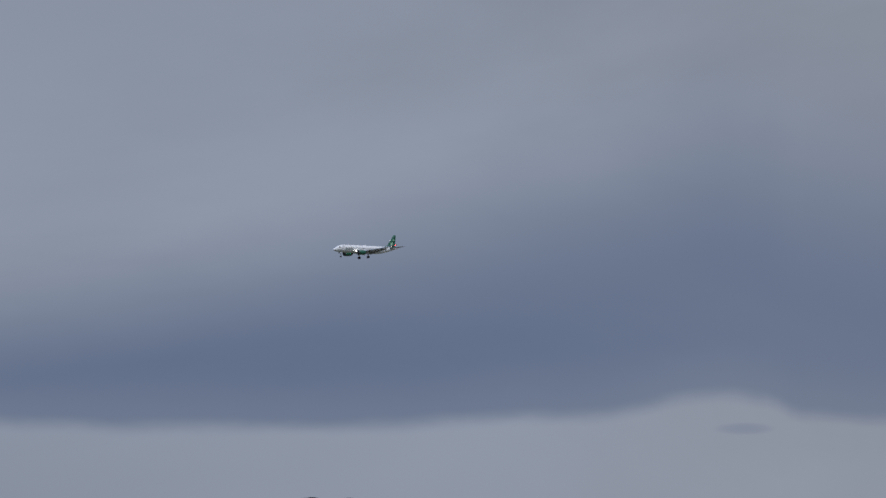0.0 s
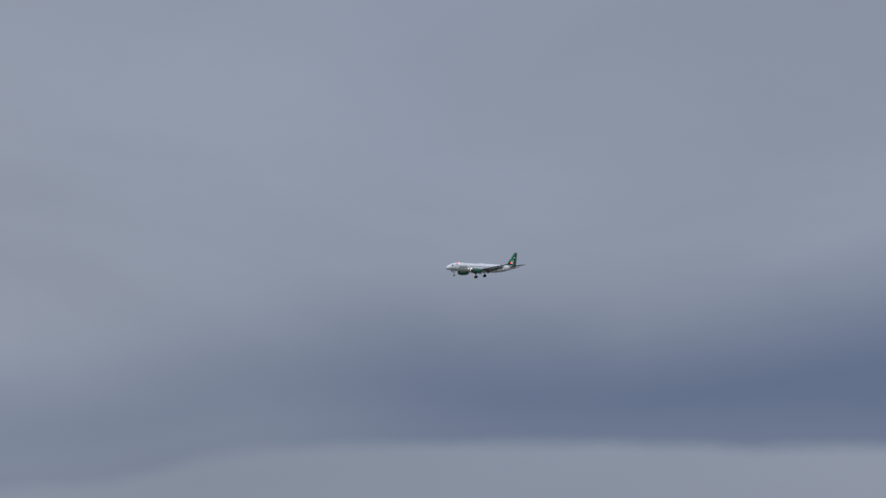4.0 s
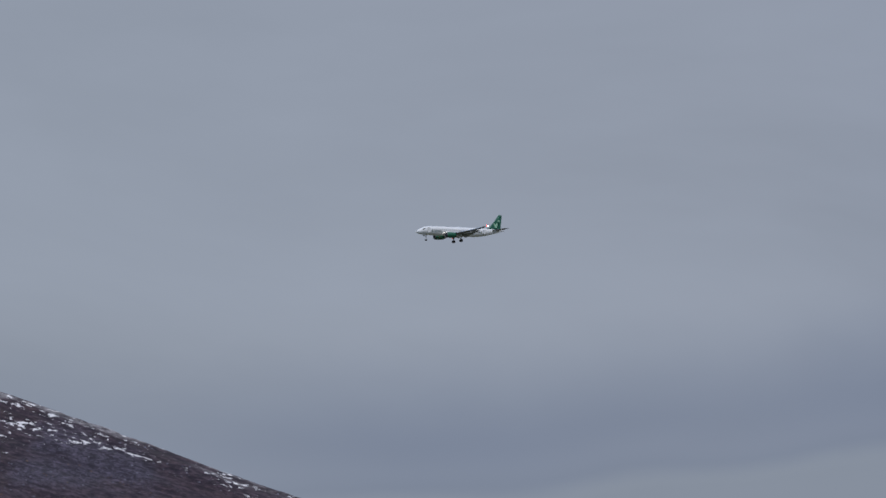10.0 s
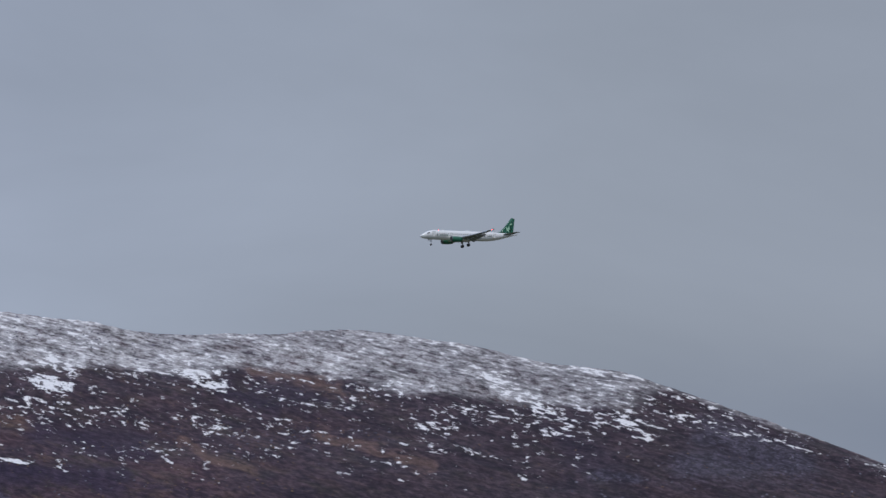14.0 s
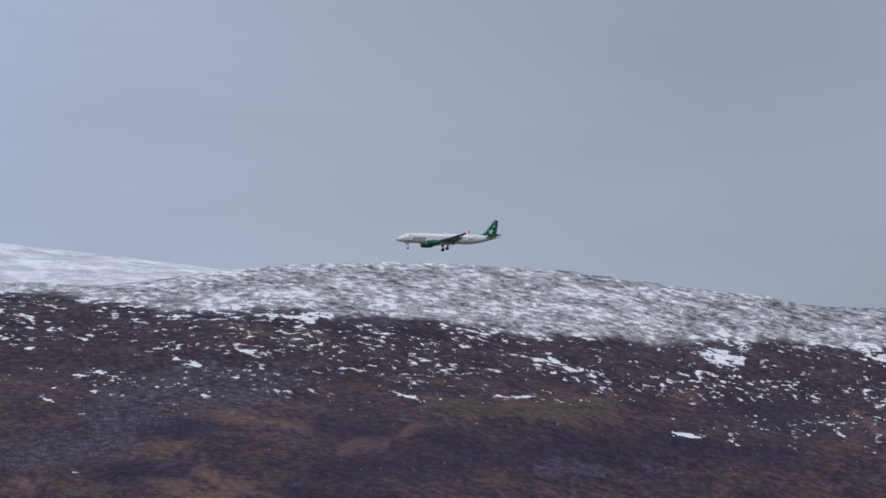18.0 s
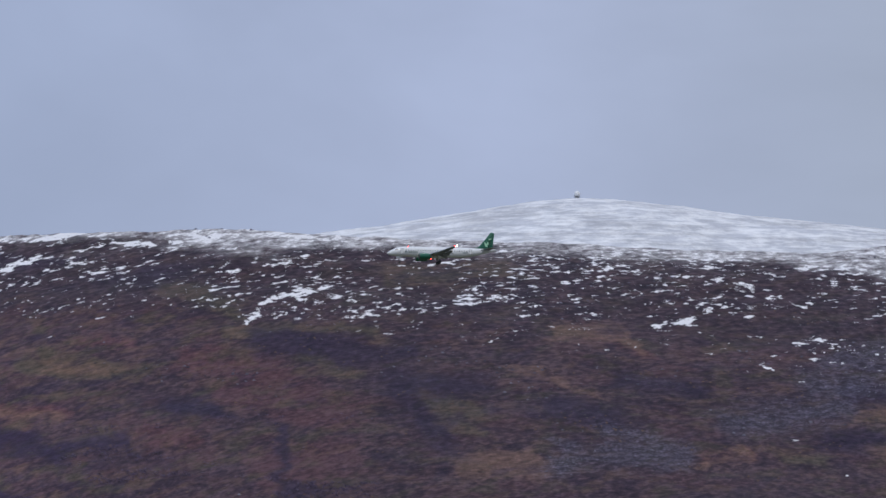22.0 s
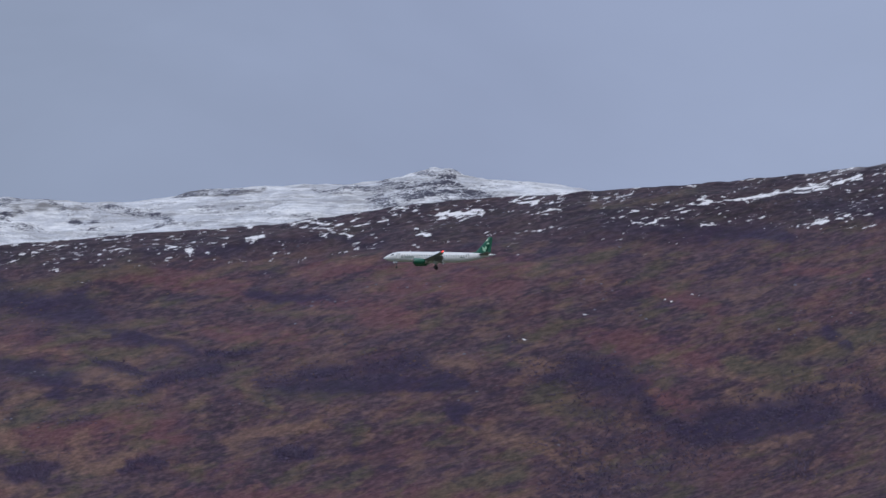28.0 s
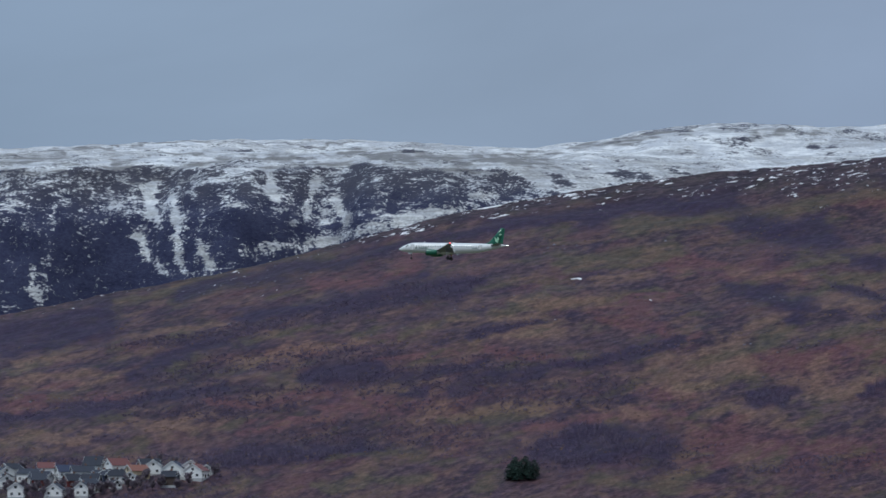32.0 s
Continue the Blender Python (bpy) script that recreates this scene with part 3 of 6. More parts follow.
RED_A = [(-9.82, .0391, -10.2, .0401, 3.7), (-8.95, .06, -9.33, .0572, 4.3), (-5.66, .0377, -6.37, .0396, 13.9), (-5.5, .0529, -6.26, .0472, 17.1),
        (-5.32, .0507, -6.18, .0459, 11.2), (-5.06, .0576, -5.5, .0576, 3.7), (-4.78, .0564, -5.59, .0535, 6.2), (-4.47, .0434, -4.96, .0415, 6.8),
        (-3.76, .0595, -4.3, .0586, 5.0), (-3.05, .0472, -3.65, .0467, 4.3), (-2.35, .0604, -2.89, .0595, 5.0), (-2.33, .0612, -2.87, .0593, 5.0),
        (-1.38, .0348, -2.41, .0329, 18.6), (-1.19, .0375, -2.6, .0271, 15.5), (0.12, .056, -0.75, .0546, 3.7), (1.36, .0516, 0.77, .0488, 5.6),
        (1.49, .0364, 1.01, .0326, 8.7), (1.93, .044, 0.79, .0402, 8.7)]
RED_B = [(1.96, .045, 0.93, .0422, 8.1), (3.88, .0526, 2.74, .0535, 7.4), (4.59, .0502, 3.72, .0478, 6.2), (4.62, .0565, 2.62, .0555, 8.1),
        (5.57, .0459, 4.81, .044, 5.0), (6.03, .0167, 2.63, .0176, 6.8), (6.36, .0547, 5.38, .0527, 6.2), (6.65, .0544, 5.35, .0521, 5.0),
        (7.39, .0442, 7.01, .0414, 6.8), (7.62, .0278, 6.0, .0288, 8.7), (8.11, .0134, 6.22, .0124, 10.5), (8.32, .0437, 7.13, .0427, 5.6),
        (8.53, .0224, 8.09, .0214, 6.2), (8.97, .0352, 8.21, .0314, 5.0), (9.51, .0366, 8.31, .0385, 3.7), (10.17, .0295, 9.3, .0276, 3.7),
        (11.13, .0413, 10.7, .0441, 5.0), (11.13, .0195, 10.05, .0224, 6.8)]
RED_C = [(11.69, .0409, 11.25, .0419, 4.3), (12.18, .0286, 11.69, .029, 4.3), (12.56, .02, 10.93, .0219, 3.7), (12.56, .0162, 11.47, .0177, 3.1),
        (14.72, .02, 13.32, .0219, 3.7)]
STRAW_A = [(-19.46, .053, -20.55, .0473, 3.7), (-18.7, .0634, -19.79, .0606, 2.5), (-18.18, .0518, -18.83, .0471, 3.1),
        (-16.38, .0557, -16.98, .0528, 3.1), (-13.52, .0453, -14.01, .0501, 3.1), (-13.29, .0461, -14.05, .0499, 4.3),
        (-11.99, .0517, -12.96, .0499, 5.0), (-11.94, .0429, -12.43, .0391, 5.0), (-11.83, .0377, -12.48, .0396, 4.3),
        (-11.45, .0406, -12.16, .0377, 6.8), (-11.23, .0453, -11.83, .0482, 3.7), (-9.77, .0382, -10.2, .0401, 2.8),
        (-9.72, .0377, -10.15, .0396, 2.8), (-8.9, .0613, -9.28, .0575, 3.1), (-8.43, .0604, -9.09, .0604, 3.7), (-8.03, .0534, -8.79, .05, 3.7),
        (-7.65, .0391, -8.25, .0372, 5.6), (-7.45, .0377, -8.1, .0386, 6.8)]
STRAW_B = [(-3.54, .0548, -4.09, .0538, 3.4), (-2.98, .047, -3.58, .046, 2.8), (-2.28, .0451, -1.84, .0422, 1.9), (-2.08, .0481, -2.24, .0443, 1.6),
        (-1.48, .0528, -2.24, .0481, 2.2), (-1.46, .0517, -2.28, .0451, 2.5), (-1.37, .049, -1.48, .0461, 1.6), (-1.35, .0489, -1.51, .0451, 1.9),
        (-1.05, .0414, -2.13, .0429, 2.2), (-0.54, .0422, -1.19, .0394, 3.7), (-0.27, .0356, -0.54, .036, 2.8), (0.36, .0345, .03, .0326, 3.7),
        (0.63, .025, -0.18, .0288, 2.8), (0.66, .0346, 0.44, .0327, 3.4), (0.79, .0383, 0.41, .0373, 3.4), (2.42, .026, 2.15, .0222, 3.7),
        (2.74, .0402, 2.2, .0383, 3.7), (3.12, .0298, 2.42, .026, 6.8)]
STRAW_C = [(3.64, .0404, 2.99, .0394, 3.7), (5.16, .0366, 4.35, .0404, 5.6), (5.19, .0279, 4.59, .0298, 5.6), (5.38, .0271, 4.62, .0309, 5.0),
        (6.22, .044, 5.84, .043, 3.7), (6.85, .0366, 5.92, .0433, 5.6), (6.92, .0364, 6.27, .0373, 3.7), (7.19, .025, 6.54, .0222, 5.6),
        (7.56, .0428, 6.8, .0408, 2.8), (7.66, .0186, 7.23, .0177, 3.7), (8.1, .0252, 7.66, .0271, 5.6), (8.21, .0219, 7.67, .0266, 6.8),
        (9.03, .02, 8.59, .0181, 3.4), (9.78, .0375, 8.96, .038, 2.8), (9.95, .0314, 9.3, .0324, 2.8), (10.48, .0347, 9.51, .0356, 2.5),
        (10.69, .0176, 10.05, .0243, 3.7), (11.25, .0229, 10.6, .0267, 2.5)]
STRAW_D = [(12.34, .0219, 11.69, .0229, 1.9), (12.56, .0276, 11.25, .0309, 2.5), (13.64, .0153, 12.66, .0181, 2.5),
        (14.72, .0238, 13.75, .0257, 2.5)]
MOSS_A = [(-14.05, .0537, -15.89, .0528, 6.2), (-12.09, .0669, -13.07, .0651, 4.3), (-10.53, .0391, -10.96, .0382, 5.6),
        (-7.35, .0453, -7.67, .0434, 3.7), (-7.0, .0514, -7.7, .0458, 6.2), (-6.75, .07, -8.0, .0709, 6.8), (-5.91, .0571, -6.51, .0533, 5.0),
        (-5.21, .0608, -6.73, .0609, 5.0), (-4.52, .0691, -5.28, .0643, 6.8), (-3.47, .0565, -4.23, .0536, 5.6), (-3.33, .0548, -4.09, .0529, 5.0),
        (-2.49, .0375, -3.14, .0356, 4.0), (.01, .0413, -0.75, .0451, 6.8), (0.55, .0393, -0.16, .0375, 5.6), (1.98, .0668, 0.89, .0682, 2.2),
        (2.47, .0355, 1.87, .0307, 6.8), (3.81, .0158, 2.63, .0214, 5.0), (5.08, .0355, 4.59, .0345, 4.0)]
MOSS_B = [(5.27, .0366, 5.05, .0328, 4.0), (6.68, .0423, 6.36, .0385, 3.4), (8.75, .0499, 6.25, .0556, 5.0), (8.87, .0077, 8.22, .0068, 3.7),
        (9.3, .0447, 8.21, .0466, 5.0), (10.93, .0324, 10.39, .0352, 2.8), (11.58, .0115, 10.6, .0125, 3.7), (12.94, .038, 11.36, .0447, 3.7)]
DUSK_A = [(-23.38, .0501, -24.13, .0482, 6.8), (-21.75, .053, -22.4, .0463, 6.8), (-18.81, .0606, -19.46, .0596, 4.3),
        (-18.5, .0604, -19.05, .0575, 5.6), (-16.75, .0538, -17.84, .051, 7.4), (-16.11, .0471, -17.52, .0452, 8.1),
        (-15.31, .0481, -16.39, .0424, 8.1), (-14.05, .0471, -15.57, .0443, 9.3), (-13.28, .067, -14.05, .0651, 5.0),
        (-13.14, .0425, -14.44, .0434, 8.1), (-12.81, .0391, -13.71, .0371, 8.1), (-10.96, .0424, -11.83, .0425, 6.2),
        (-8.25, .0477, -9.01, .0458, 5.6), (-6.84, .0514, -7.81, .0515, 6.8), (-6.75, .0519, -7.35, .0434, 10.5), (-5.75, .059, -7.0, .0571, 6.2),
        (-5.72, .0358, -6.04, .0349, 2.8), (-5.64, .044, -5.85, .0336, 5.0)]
# strips round bearing 1 to 2 also paint shade on the gully's wall and floor
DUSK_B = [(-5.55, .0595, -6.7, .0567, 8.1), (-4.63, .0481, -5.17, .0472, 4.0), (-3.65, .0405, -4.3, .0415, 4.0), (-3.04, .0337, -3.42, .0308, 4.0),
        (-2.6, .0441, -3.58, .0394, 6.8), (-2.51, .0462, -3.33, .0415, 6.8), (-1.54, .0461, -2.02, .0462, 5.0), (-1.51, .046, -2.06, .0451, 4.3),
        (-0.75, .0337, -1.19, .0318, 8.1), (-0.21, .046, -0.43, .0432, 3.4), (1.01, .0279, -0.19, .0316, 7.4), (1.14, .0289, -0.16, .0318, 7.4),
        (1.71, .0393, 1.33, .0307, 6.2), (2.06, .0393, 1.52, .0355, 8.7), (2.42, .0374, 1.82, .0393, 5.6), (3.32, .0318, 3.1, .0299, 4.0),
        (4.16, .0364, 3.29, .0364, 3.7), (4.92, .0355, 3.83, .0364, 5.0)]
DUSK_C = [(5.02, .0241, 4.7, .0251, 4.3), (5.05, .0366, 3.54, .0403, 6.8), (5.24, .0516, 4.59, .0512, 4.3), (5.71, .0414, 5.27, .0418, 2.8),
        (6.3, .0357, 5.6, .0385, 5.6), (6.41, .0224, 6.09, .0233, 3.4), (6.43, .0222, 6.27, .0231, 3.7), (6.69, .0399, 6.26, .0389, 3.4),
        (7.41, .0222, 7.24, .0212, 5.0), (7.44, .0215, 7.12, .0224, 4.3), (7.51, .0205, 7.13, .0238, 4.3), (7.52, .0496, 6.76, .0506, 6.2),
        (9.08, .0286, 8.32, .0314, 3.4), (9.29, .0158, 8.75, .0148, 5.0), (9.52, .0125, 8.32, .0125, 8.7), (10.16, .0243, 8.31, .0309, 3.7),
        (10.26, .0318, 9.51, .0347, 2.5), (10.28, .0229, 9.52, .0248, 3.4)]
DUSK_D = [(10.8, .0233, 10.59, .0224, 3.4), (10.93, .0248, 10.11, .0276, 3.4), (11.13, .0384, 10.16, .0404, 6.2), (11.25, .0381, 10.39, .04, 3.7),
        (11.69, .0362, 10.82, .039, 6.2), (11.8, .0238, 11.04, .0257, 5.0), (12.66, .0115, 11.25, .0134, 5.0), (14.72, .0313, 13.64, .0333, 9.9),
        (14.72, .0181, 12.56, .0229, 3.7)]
SCREE_A = [(-23.16, .0539, -24.03, .0501, 9.3), (-23.1, .0482, -24.13, .0472, 10.5), (-22.18, .0463, -22.51, .0454, 5.0),
        (-16.18, .0434, -16.5, .0414, 3.4), (-15.2, .0434, -15.8, .0424, 5.0), (-11.83, .0596, -12.81, .0577, 6.8),
        (-11.12, .0557, -12.59, .0558, 11.2), (-10.85, .0519, -11.4, .0519, 9.9), (-10.15, .0453, -11.13, .0481, 11.2),
        (-8.91, .0405, -9.61, .0396, 7.4), (-8.9, .0439, -9.55, .0391, 7.4), (-8.36, .042, -8.57, .0401, 5.0), (-8.32, .0376, -9.4, .0404, 7.4)]
SPECKS = [(1.26, 0.0507, 1.20, 0.0502, 0.8), (1.03, 0.0516, 0.92, 0.0512, 0.6), (2.04, 0.0484, 1.98, 0.0482, 0.8), (2.62, 0.0448, 2.55, 0.0440, 0.9),
        (4.13, 0.0417, 4.07, 0.0416, 0.5), (2.66, 0.0379, 2.58, 0.0377, 0.6), (3.57, 0.0301, 3.49, 0.0301, 0.5), (-10.67, 0.0424, -10.74, 0.0422, 1.1),
        (-11.18, 0.0366, -11.21, 0.0356, 0.8), (-10.97, 0.0475, -11.01, 0.0469, 0.8), (12.22, 0.0388, 12.16, 0.0390, 0.7),
        (12.08, 0.0396, 12.00, 0.0398, 0.6), (10.79, 0.0430, 10.74, 0.0429, 0.5), (10.39, 0.0338, 10.33, 0.0336, 0.6), (8.07, 0.0303, 8.03, 0.0302, 0.6),
        (9.43, 0.0346, 9.34, 0.0348, 0.6), (8.54, 0.0373, 8.48, 0.0375, 0.6), (9.29, 0.0411, 9.15, 0.0414, 0.5), (8.52, 0.0374, 8.48, 0.0376, 0.6)]
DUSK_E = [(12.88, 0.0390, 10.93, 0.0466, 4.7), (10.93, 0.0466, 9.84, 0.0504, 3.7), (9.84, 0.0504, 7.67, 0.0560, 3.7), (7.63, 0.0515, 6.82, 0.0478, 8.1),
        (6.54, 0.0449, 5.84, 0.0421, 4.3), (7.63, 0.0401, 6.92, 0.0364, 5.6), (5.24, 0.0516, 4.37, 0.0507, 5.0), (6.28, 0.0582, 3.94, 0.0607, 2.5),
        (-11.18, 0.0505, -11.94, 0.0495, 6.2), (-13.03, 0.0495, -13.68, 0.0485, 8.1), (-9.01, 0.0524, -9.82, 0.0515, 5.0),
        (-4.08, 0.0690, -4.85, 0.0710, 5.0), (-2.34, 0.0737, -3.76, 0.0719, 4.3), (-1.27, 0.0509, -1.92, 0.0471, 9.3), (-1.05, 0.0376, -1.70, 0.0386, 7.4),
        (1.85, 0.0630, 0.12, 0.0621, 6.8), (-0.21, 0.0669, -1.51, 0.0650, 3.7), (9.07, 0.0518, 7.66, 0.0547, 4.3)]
STRAW_E = [(14.61, 0.0266, 13.80, 0.0285, 2.5), (14.02, 0.0233, 13.32, 0.0262, 2.5), (13.64, 0.0309, 12.67, 0.0338, 2.2),
        (12.34, 0.0276, 11.36, 0.0300, 2.2), (11.36, 0.0229, 10.39, 0.0246, 1.6), (10.28, 0.0305, 9.30, 0.0347, 2.2), (8.48, 0.0267, 7.67, 0.0314, 3.1),
        (8.32, 0.0238, 7.67, 0.0266, 4.3), (7.67, 0.0323, 7.13, 0.0352, 2.5), (7.24, 0.0238, 6.70, 0.0276, 3.7), (10.33, 0.0191, 9.35, 0.0205, 3.1),
        (13.64, 0.0172, 12.66, 0.0181, 2.2), (14.72, 0.0143, 13.75, 0.0153, 1.9), (8.00, 0.0181, 7.51, 0.0205, 2.5), (6.81, 0.0219, 6.26, 0.0257, 2.5),
        (9.08, 0.0409, 8.48, 0.0428, 1.9)]
MOSS_C = [(13.64, 0.0371, 12.56, 0.0418, 4.3), (12.56, 0.0428, 11.69, 0.0452, 3.7), (8.54, 0.0068, 7.89, 0.0096, 5.0), (7.13, 0.0380, 6.22, 0.0427, 3.1),
        (9.30, 0.0366, 8.48, 0.0399, 2.5), (10.11, 0.0352, 9.41, 0.0390, 2.8), (8.00, 0.0276, 7.13, 0.0323, 5.0), (9.30, 0.0428, 8.21, 0.0451, 2.5),
        (8.11, 0.0229, 7.56, 0.0247, 3.7), (6.97, 0.0304, 6.22, 0.0342, 3.1), (10.39, 0.0181, 9.57, 0.0200, 3.7), (12.34, 0.0314, 11.91, 0.0324, 2.5),
        (14.72, 0.0252, 14.18, 0.0271, 2.5), (7.24, 0.0427, 6.26, 0.0465, 3.1), (11.69, 0.0068, 10.60, 0.0077, 2.8)]
RED_D = [(12.45, 0.0409, 11.25, 0.0447, 4.3), (9.84, 0.0163, 8.21, 0.0191, 3.7), (8.21, 0.0134, 7.67, 0.0172, 4.3), (11.69, 0.0191, 10.82, 0.0200, 3.1),
        (12.66, 0.0200, 11.80, 0.0215, 2.5), (8.70, 0.0352, 8.43, 0.0371, 3.1), (8.11, 0.0096, 6.86, 0.0134, 3.7), (11.04, 0.0276, 10.39, 0.0295, 2.2),
        (14.40, 0.0228, 13.97, 0.0238, 1.9)]
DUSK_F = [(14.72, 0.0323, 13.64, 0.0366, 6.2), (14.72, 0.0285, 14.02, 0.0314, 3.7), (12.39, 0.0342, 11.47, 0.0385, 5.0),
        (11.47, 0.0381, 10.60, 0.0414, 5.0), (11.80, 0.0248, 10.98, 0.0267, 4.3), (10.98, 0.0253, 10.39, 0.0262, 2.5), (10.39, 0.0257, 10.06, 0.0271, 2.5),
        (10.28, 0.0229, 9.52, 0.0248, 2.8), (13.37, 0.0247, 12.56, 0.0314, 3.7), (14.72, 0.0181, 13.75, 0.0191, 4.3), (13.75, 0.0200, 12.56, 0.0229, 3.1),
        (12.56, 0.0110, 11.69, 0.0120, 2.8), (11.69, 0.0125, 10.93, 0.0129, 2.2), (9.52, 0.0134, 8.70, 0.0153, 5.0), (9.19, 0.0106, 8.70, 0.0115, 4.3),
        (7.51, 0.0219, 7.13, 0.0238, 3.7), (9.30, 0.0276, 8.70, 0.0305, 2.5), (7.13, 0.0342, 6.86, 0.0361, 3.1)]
SNOW = SNOW_A + SNOW_B + SNOW_C + SNOW_D + SNOW_E + SNOW_F + SNOW_G
RED, STRAW, MOSS = RED_A + RED_B + RED_C + RED_D, STRAW_A + STRAW_B + STRAW_C + STRAW_D + STRAW_E, MOSS_A + MOSS_B + MOSS_C
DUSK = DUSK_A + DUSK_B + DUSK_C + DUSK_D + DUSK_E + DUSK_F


def near_line(along, up, ends, width):
    """1 on the line between two spots of the slope, fading to 0 at width."""
    (u0, v0), (u1, v1) = ends
    t = np.clip(((along - u0) * (u1 - u0) + (up - v0) * (v1 - v0)) / ((u1 - u0) ** 2 + (v1 - v0) ** 2), 0, 1)
    return np.clip(1.6 - 1.6 * np.hypot(along - u0 - t * (u1 - u0), up - v0 - t * (v1 - v0)) / width, 0, 1)


def spot(bearing, rise):
    p = on_hill(bearing, rise)
    u, v = slope_place(np.array([p.x]), np.array([p.y]))
    return float(u[0]), float(v[0])


def strips(bearing, rise, rows, soft=1.0, wander=1.0):
    """How strongly each place belongs to the nearest of some strips, 1 on its line and 0 well outside; fields of bearings sorted along the last axis."""
    c = bearing * 0
    u, v = bearing * 57.6, rise * 3300
    u, v = (u + wander * (7 * rough(u / 30, v / 10, 3, 421) + 2.5 * rough(u / 5, v / 2.5, 2, 423)), v + wander * (2.8 * rough(u / 26, v / 9, 3, 431) + 1.1 * rough(u / 5, v / 2.5, 2, 433)))
    cut = bearing[0] if bearing.ndim > 1 else None
    for b0, r0, b1, r1, half in rows:
        if cut is None:
            w = slice(None)
        else:
            w = (slice(None), slice(*np.searchsorted(cut, (min(b0, b1) - half * soft * .045 - .3, max(b0, b1) + half * soft * .045 + .3))))
        du, dv = (b1 - b0) * 57.6, (r1 - r0) * 3300
        pu, pv = u[w] - b0 * 57.6, v[w] - r0 * 3300
        t = np.clip((pu * du + pv * dv) / (du * du + dv * dv + .01), 0, 1)
        off = np.hypot(pu - t * du, pv - t * dv) / (half * soft)
        c[w] = np.maximum(c[w], 1.15 * np.exp(-.95 * off * off))
    return c


def lean_of(along):
    """How far strips of snow and growth run downhill as they go along the slope, summed up along it."""
    at = np.arange(-2400, 1500, 5.0)
    slant = np.interp(at, [-2400, -1300, -1000, -900, -700, -480, -320, -170, 0, 350, 700, 1500], [-.24, -.24, -.27, -.28, -.10, .05, .22, .34, .28, .20, .24, .26])
    return np.interp(along, at, np.cumsum(slant) * 5.0)


def lay_growth(hill):
    """Writes on the hill how the ground runs, where snow lies and what grows."""
    co = np.zeros(len(hill.data.vertices) * 3, np.float32)
    hill.data.vertices.foreach_get("co", co)
    x, y, z = co.reshape(HILL_ROWS, -1, 3).astype(float).transpose(2, 0, 1)
    along, up = slope_place(x, y)
    a, rise = np.degrees(np.arctan2(-x, y)), (z - 1.7) / np.hypot(x, y)
    wave = .0011 * rough(along / 45, up / 45, 3, 401)
    # under the last patches 0, up to the sheet .45, over it .6 and more; behind the crest as on it
    back = np.hypot(x, y) > crest_at(a)
    r = np.where(back, np.maximum(rise, CREST(a)), rise) + wave
    f = (r - LAST(a)) / np.maximum(SHEET(a) - LAST(a), .003)
    over = (r - SHEET(a)) / .0028
    cover = np.interp(f, [-.45, 0, .3, .8, 1.0], [0, .12, .30, .43, .46]) + np.interp(over, [-.4, .4, 1.3], [0, .05, .11])
    cover = cover + np.clip(f * 2, 0, 1) * .13 * (.9 * rough(along / 38, z / 9, 3, 411) + 1.1 * rough(along / 90, z / 16, 2, 415))
    drifts = strips(a, rise, SNOW, 1.0, .55)
    cover = np.maximum(cover - np.clip((-15.5 - a) / 3, 0, 1) * np.clip(over, 0, .5) * .34 + .20 * np.exp(-((a + 11.2) / 1.6) ** 2) * np.clip(over * 4, 0, 1), np.minimum(drifts * .82, .78) * (1 + .14 * np.clip((a + 8) / 3, 0, 1) * np.clip((6 - a) / 2, 0, 1)) + .12 * rough(along / 8, z / 3, 2, 441) * (drifts > .1))

    def keep(name, *v):
        hill.data.attributes.new(name, "FLOAT_VECTOR", "POINT").data.foreach_set("vector", np.stack(v, -1).astype(np.float32).ravel())
    cover = np.maximum(cover, strips(a, rise, SPECKS, .5, .3) * .96)
    keep("along_slope", along, z + lean_of(along), np.clip(cover, 0, 1))
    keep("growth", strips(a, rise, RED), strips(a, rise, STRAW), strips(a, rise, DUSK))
    keep("bareness", strips(a, rise, MOSS), strips(a, rise, SCREE_A), np.clip(f, 0, 1) + np.clip(over, 0, 1))


lay_growth(hill)

# tops behind the hill
DOME = curve([(-16, .055), (-13.5, .0700), (-12, .0766), (-11, .0787), (-10.1, .0801), (-9.57, .0817), (-9.0, .0827), (-8.6, .0831), (-8.1, .0823),
              (-7.37, .0803), (-6.75, .0784), (-6.1, .0770), (-5, .0745), (-3, .0690), (-1, .06)], .12)


def dome_height(x, y):
    d, a = np.hypot(x, y), np.degrees(np.arctan2(-x, y))
    zr = DOME(a) * 4500 + 1.7
    s = (d - 4050) / 450
    g = np.where(s < 1, 1 - .42 * np.maximum(1 - s, 0) ** 1.5, 1 - .8 * (s - 1) - 1.5 * (s - 1) ** 2)
    calm = np.clip(np.abs(1 - s) * 4, .15, 1)
    return zr * g + calm * (2.6 * rough(x / 90, y / 90, 3, 5)) + .5 * rough(x / 16, y / 16, 3, 8)


dome_top = polar("snowy_summit", -17, -.5, .035, 4060, 4760, 80, dome_height, SMOOTH_SNOW)
tagged(dome_top, "smooth rounded mountain top under fresh white snow", "mountain", kind="structure")

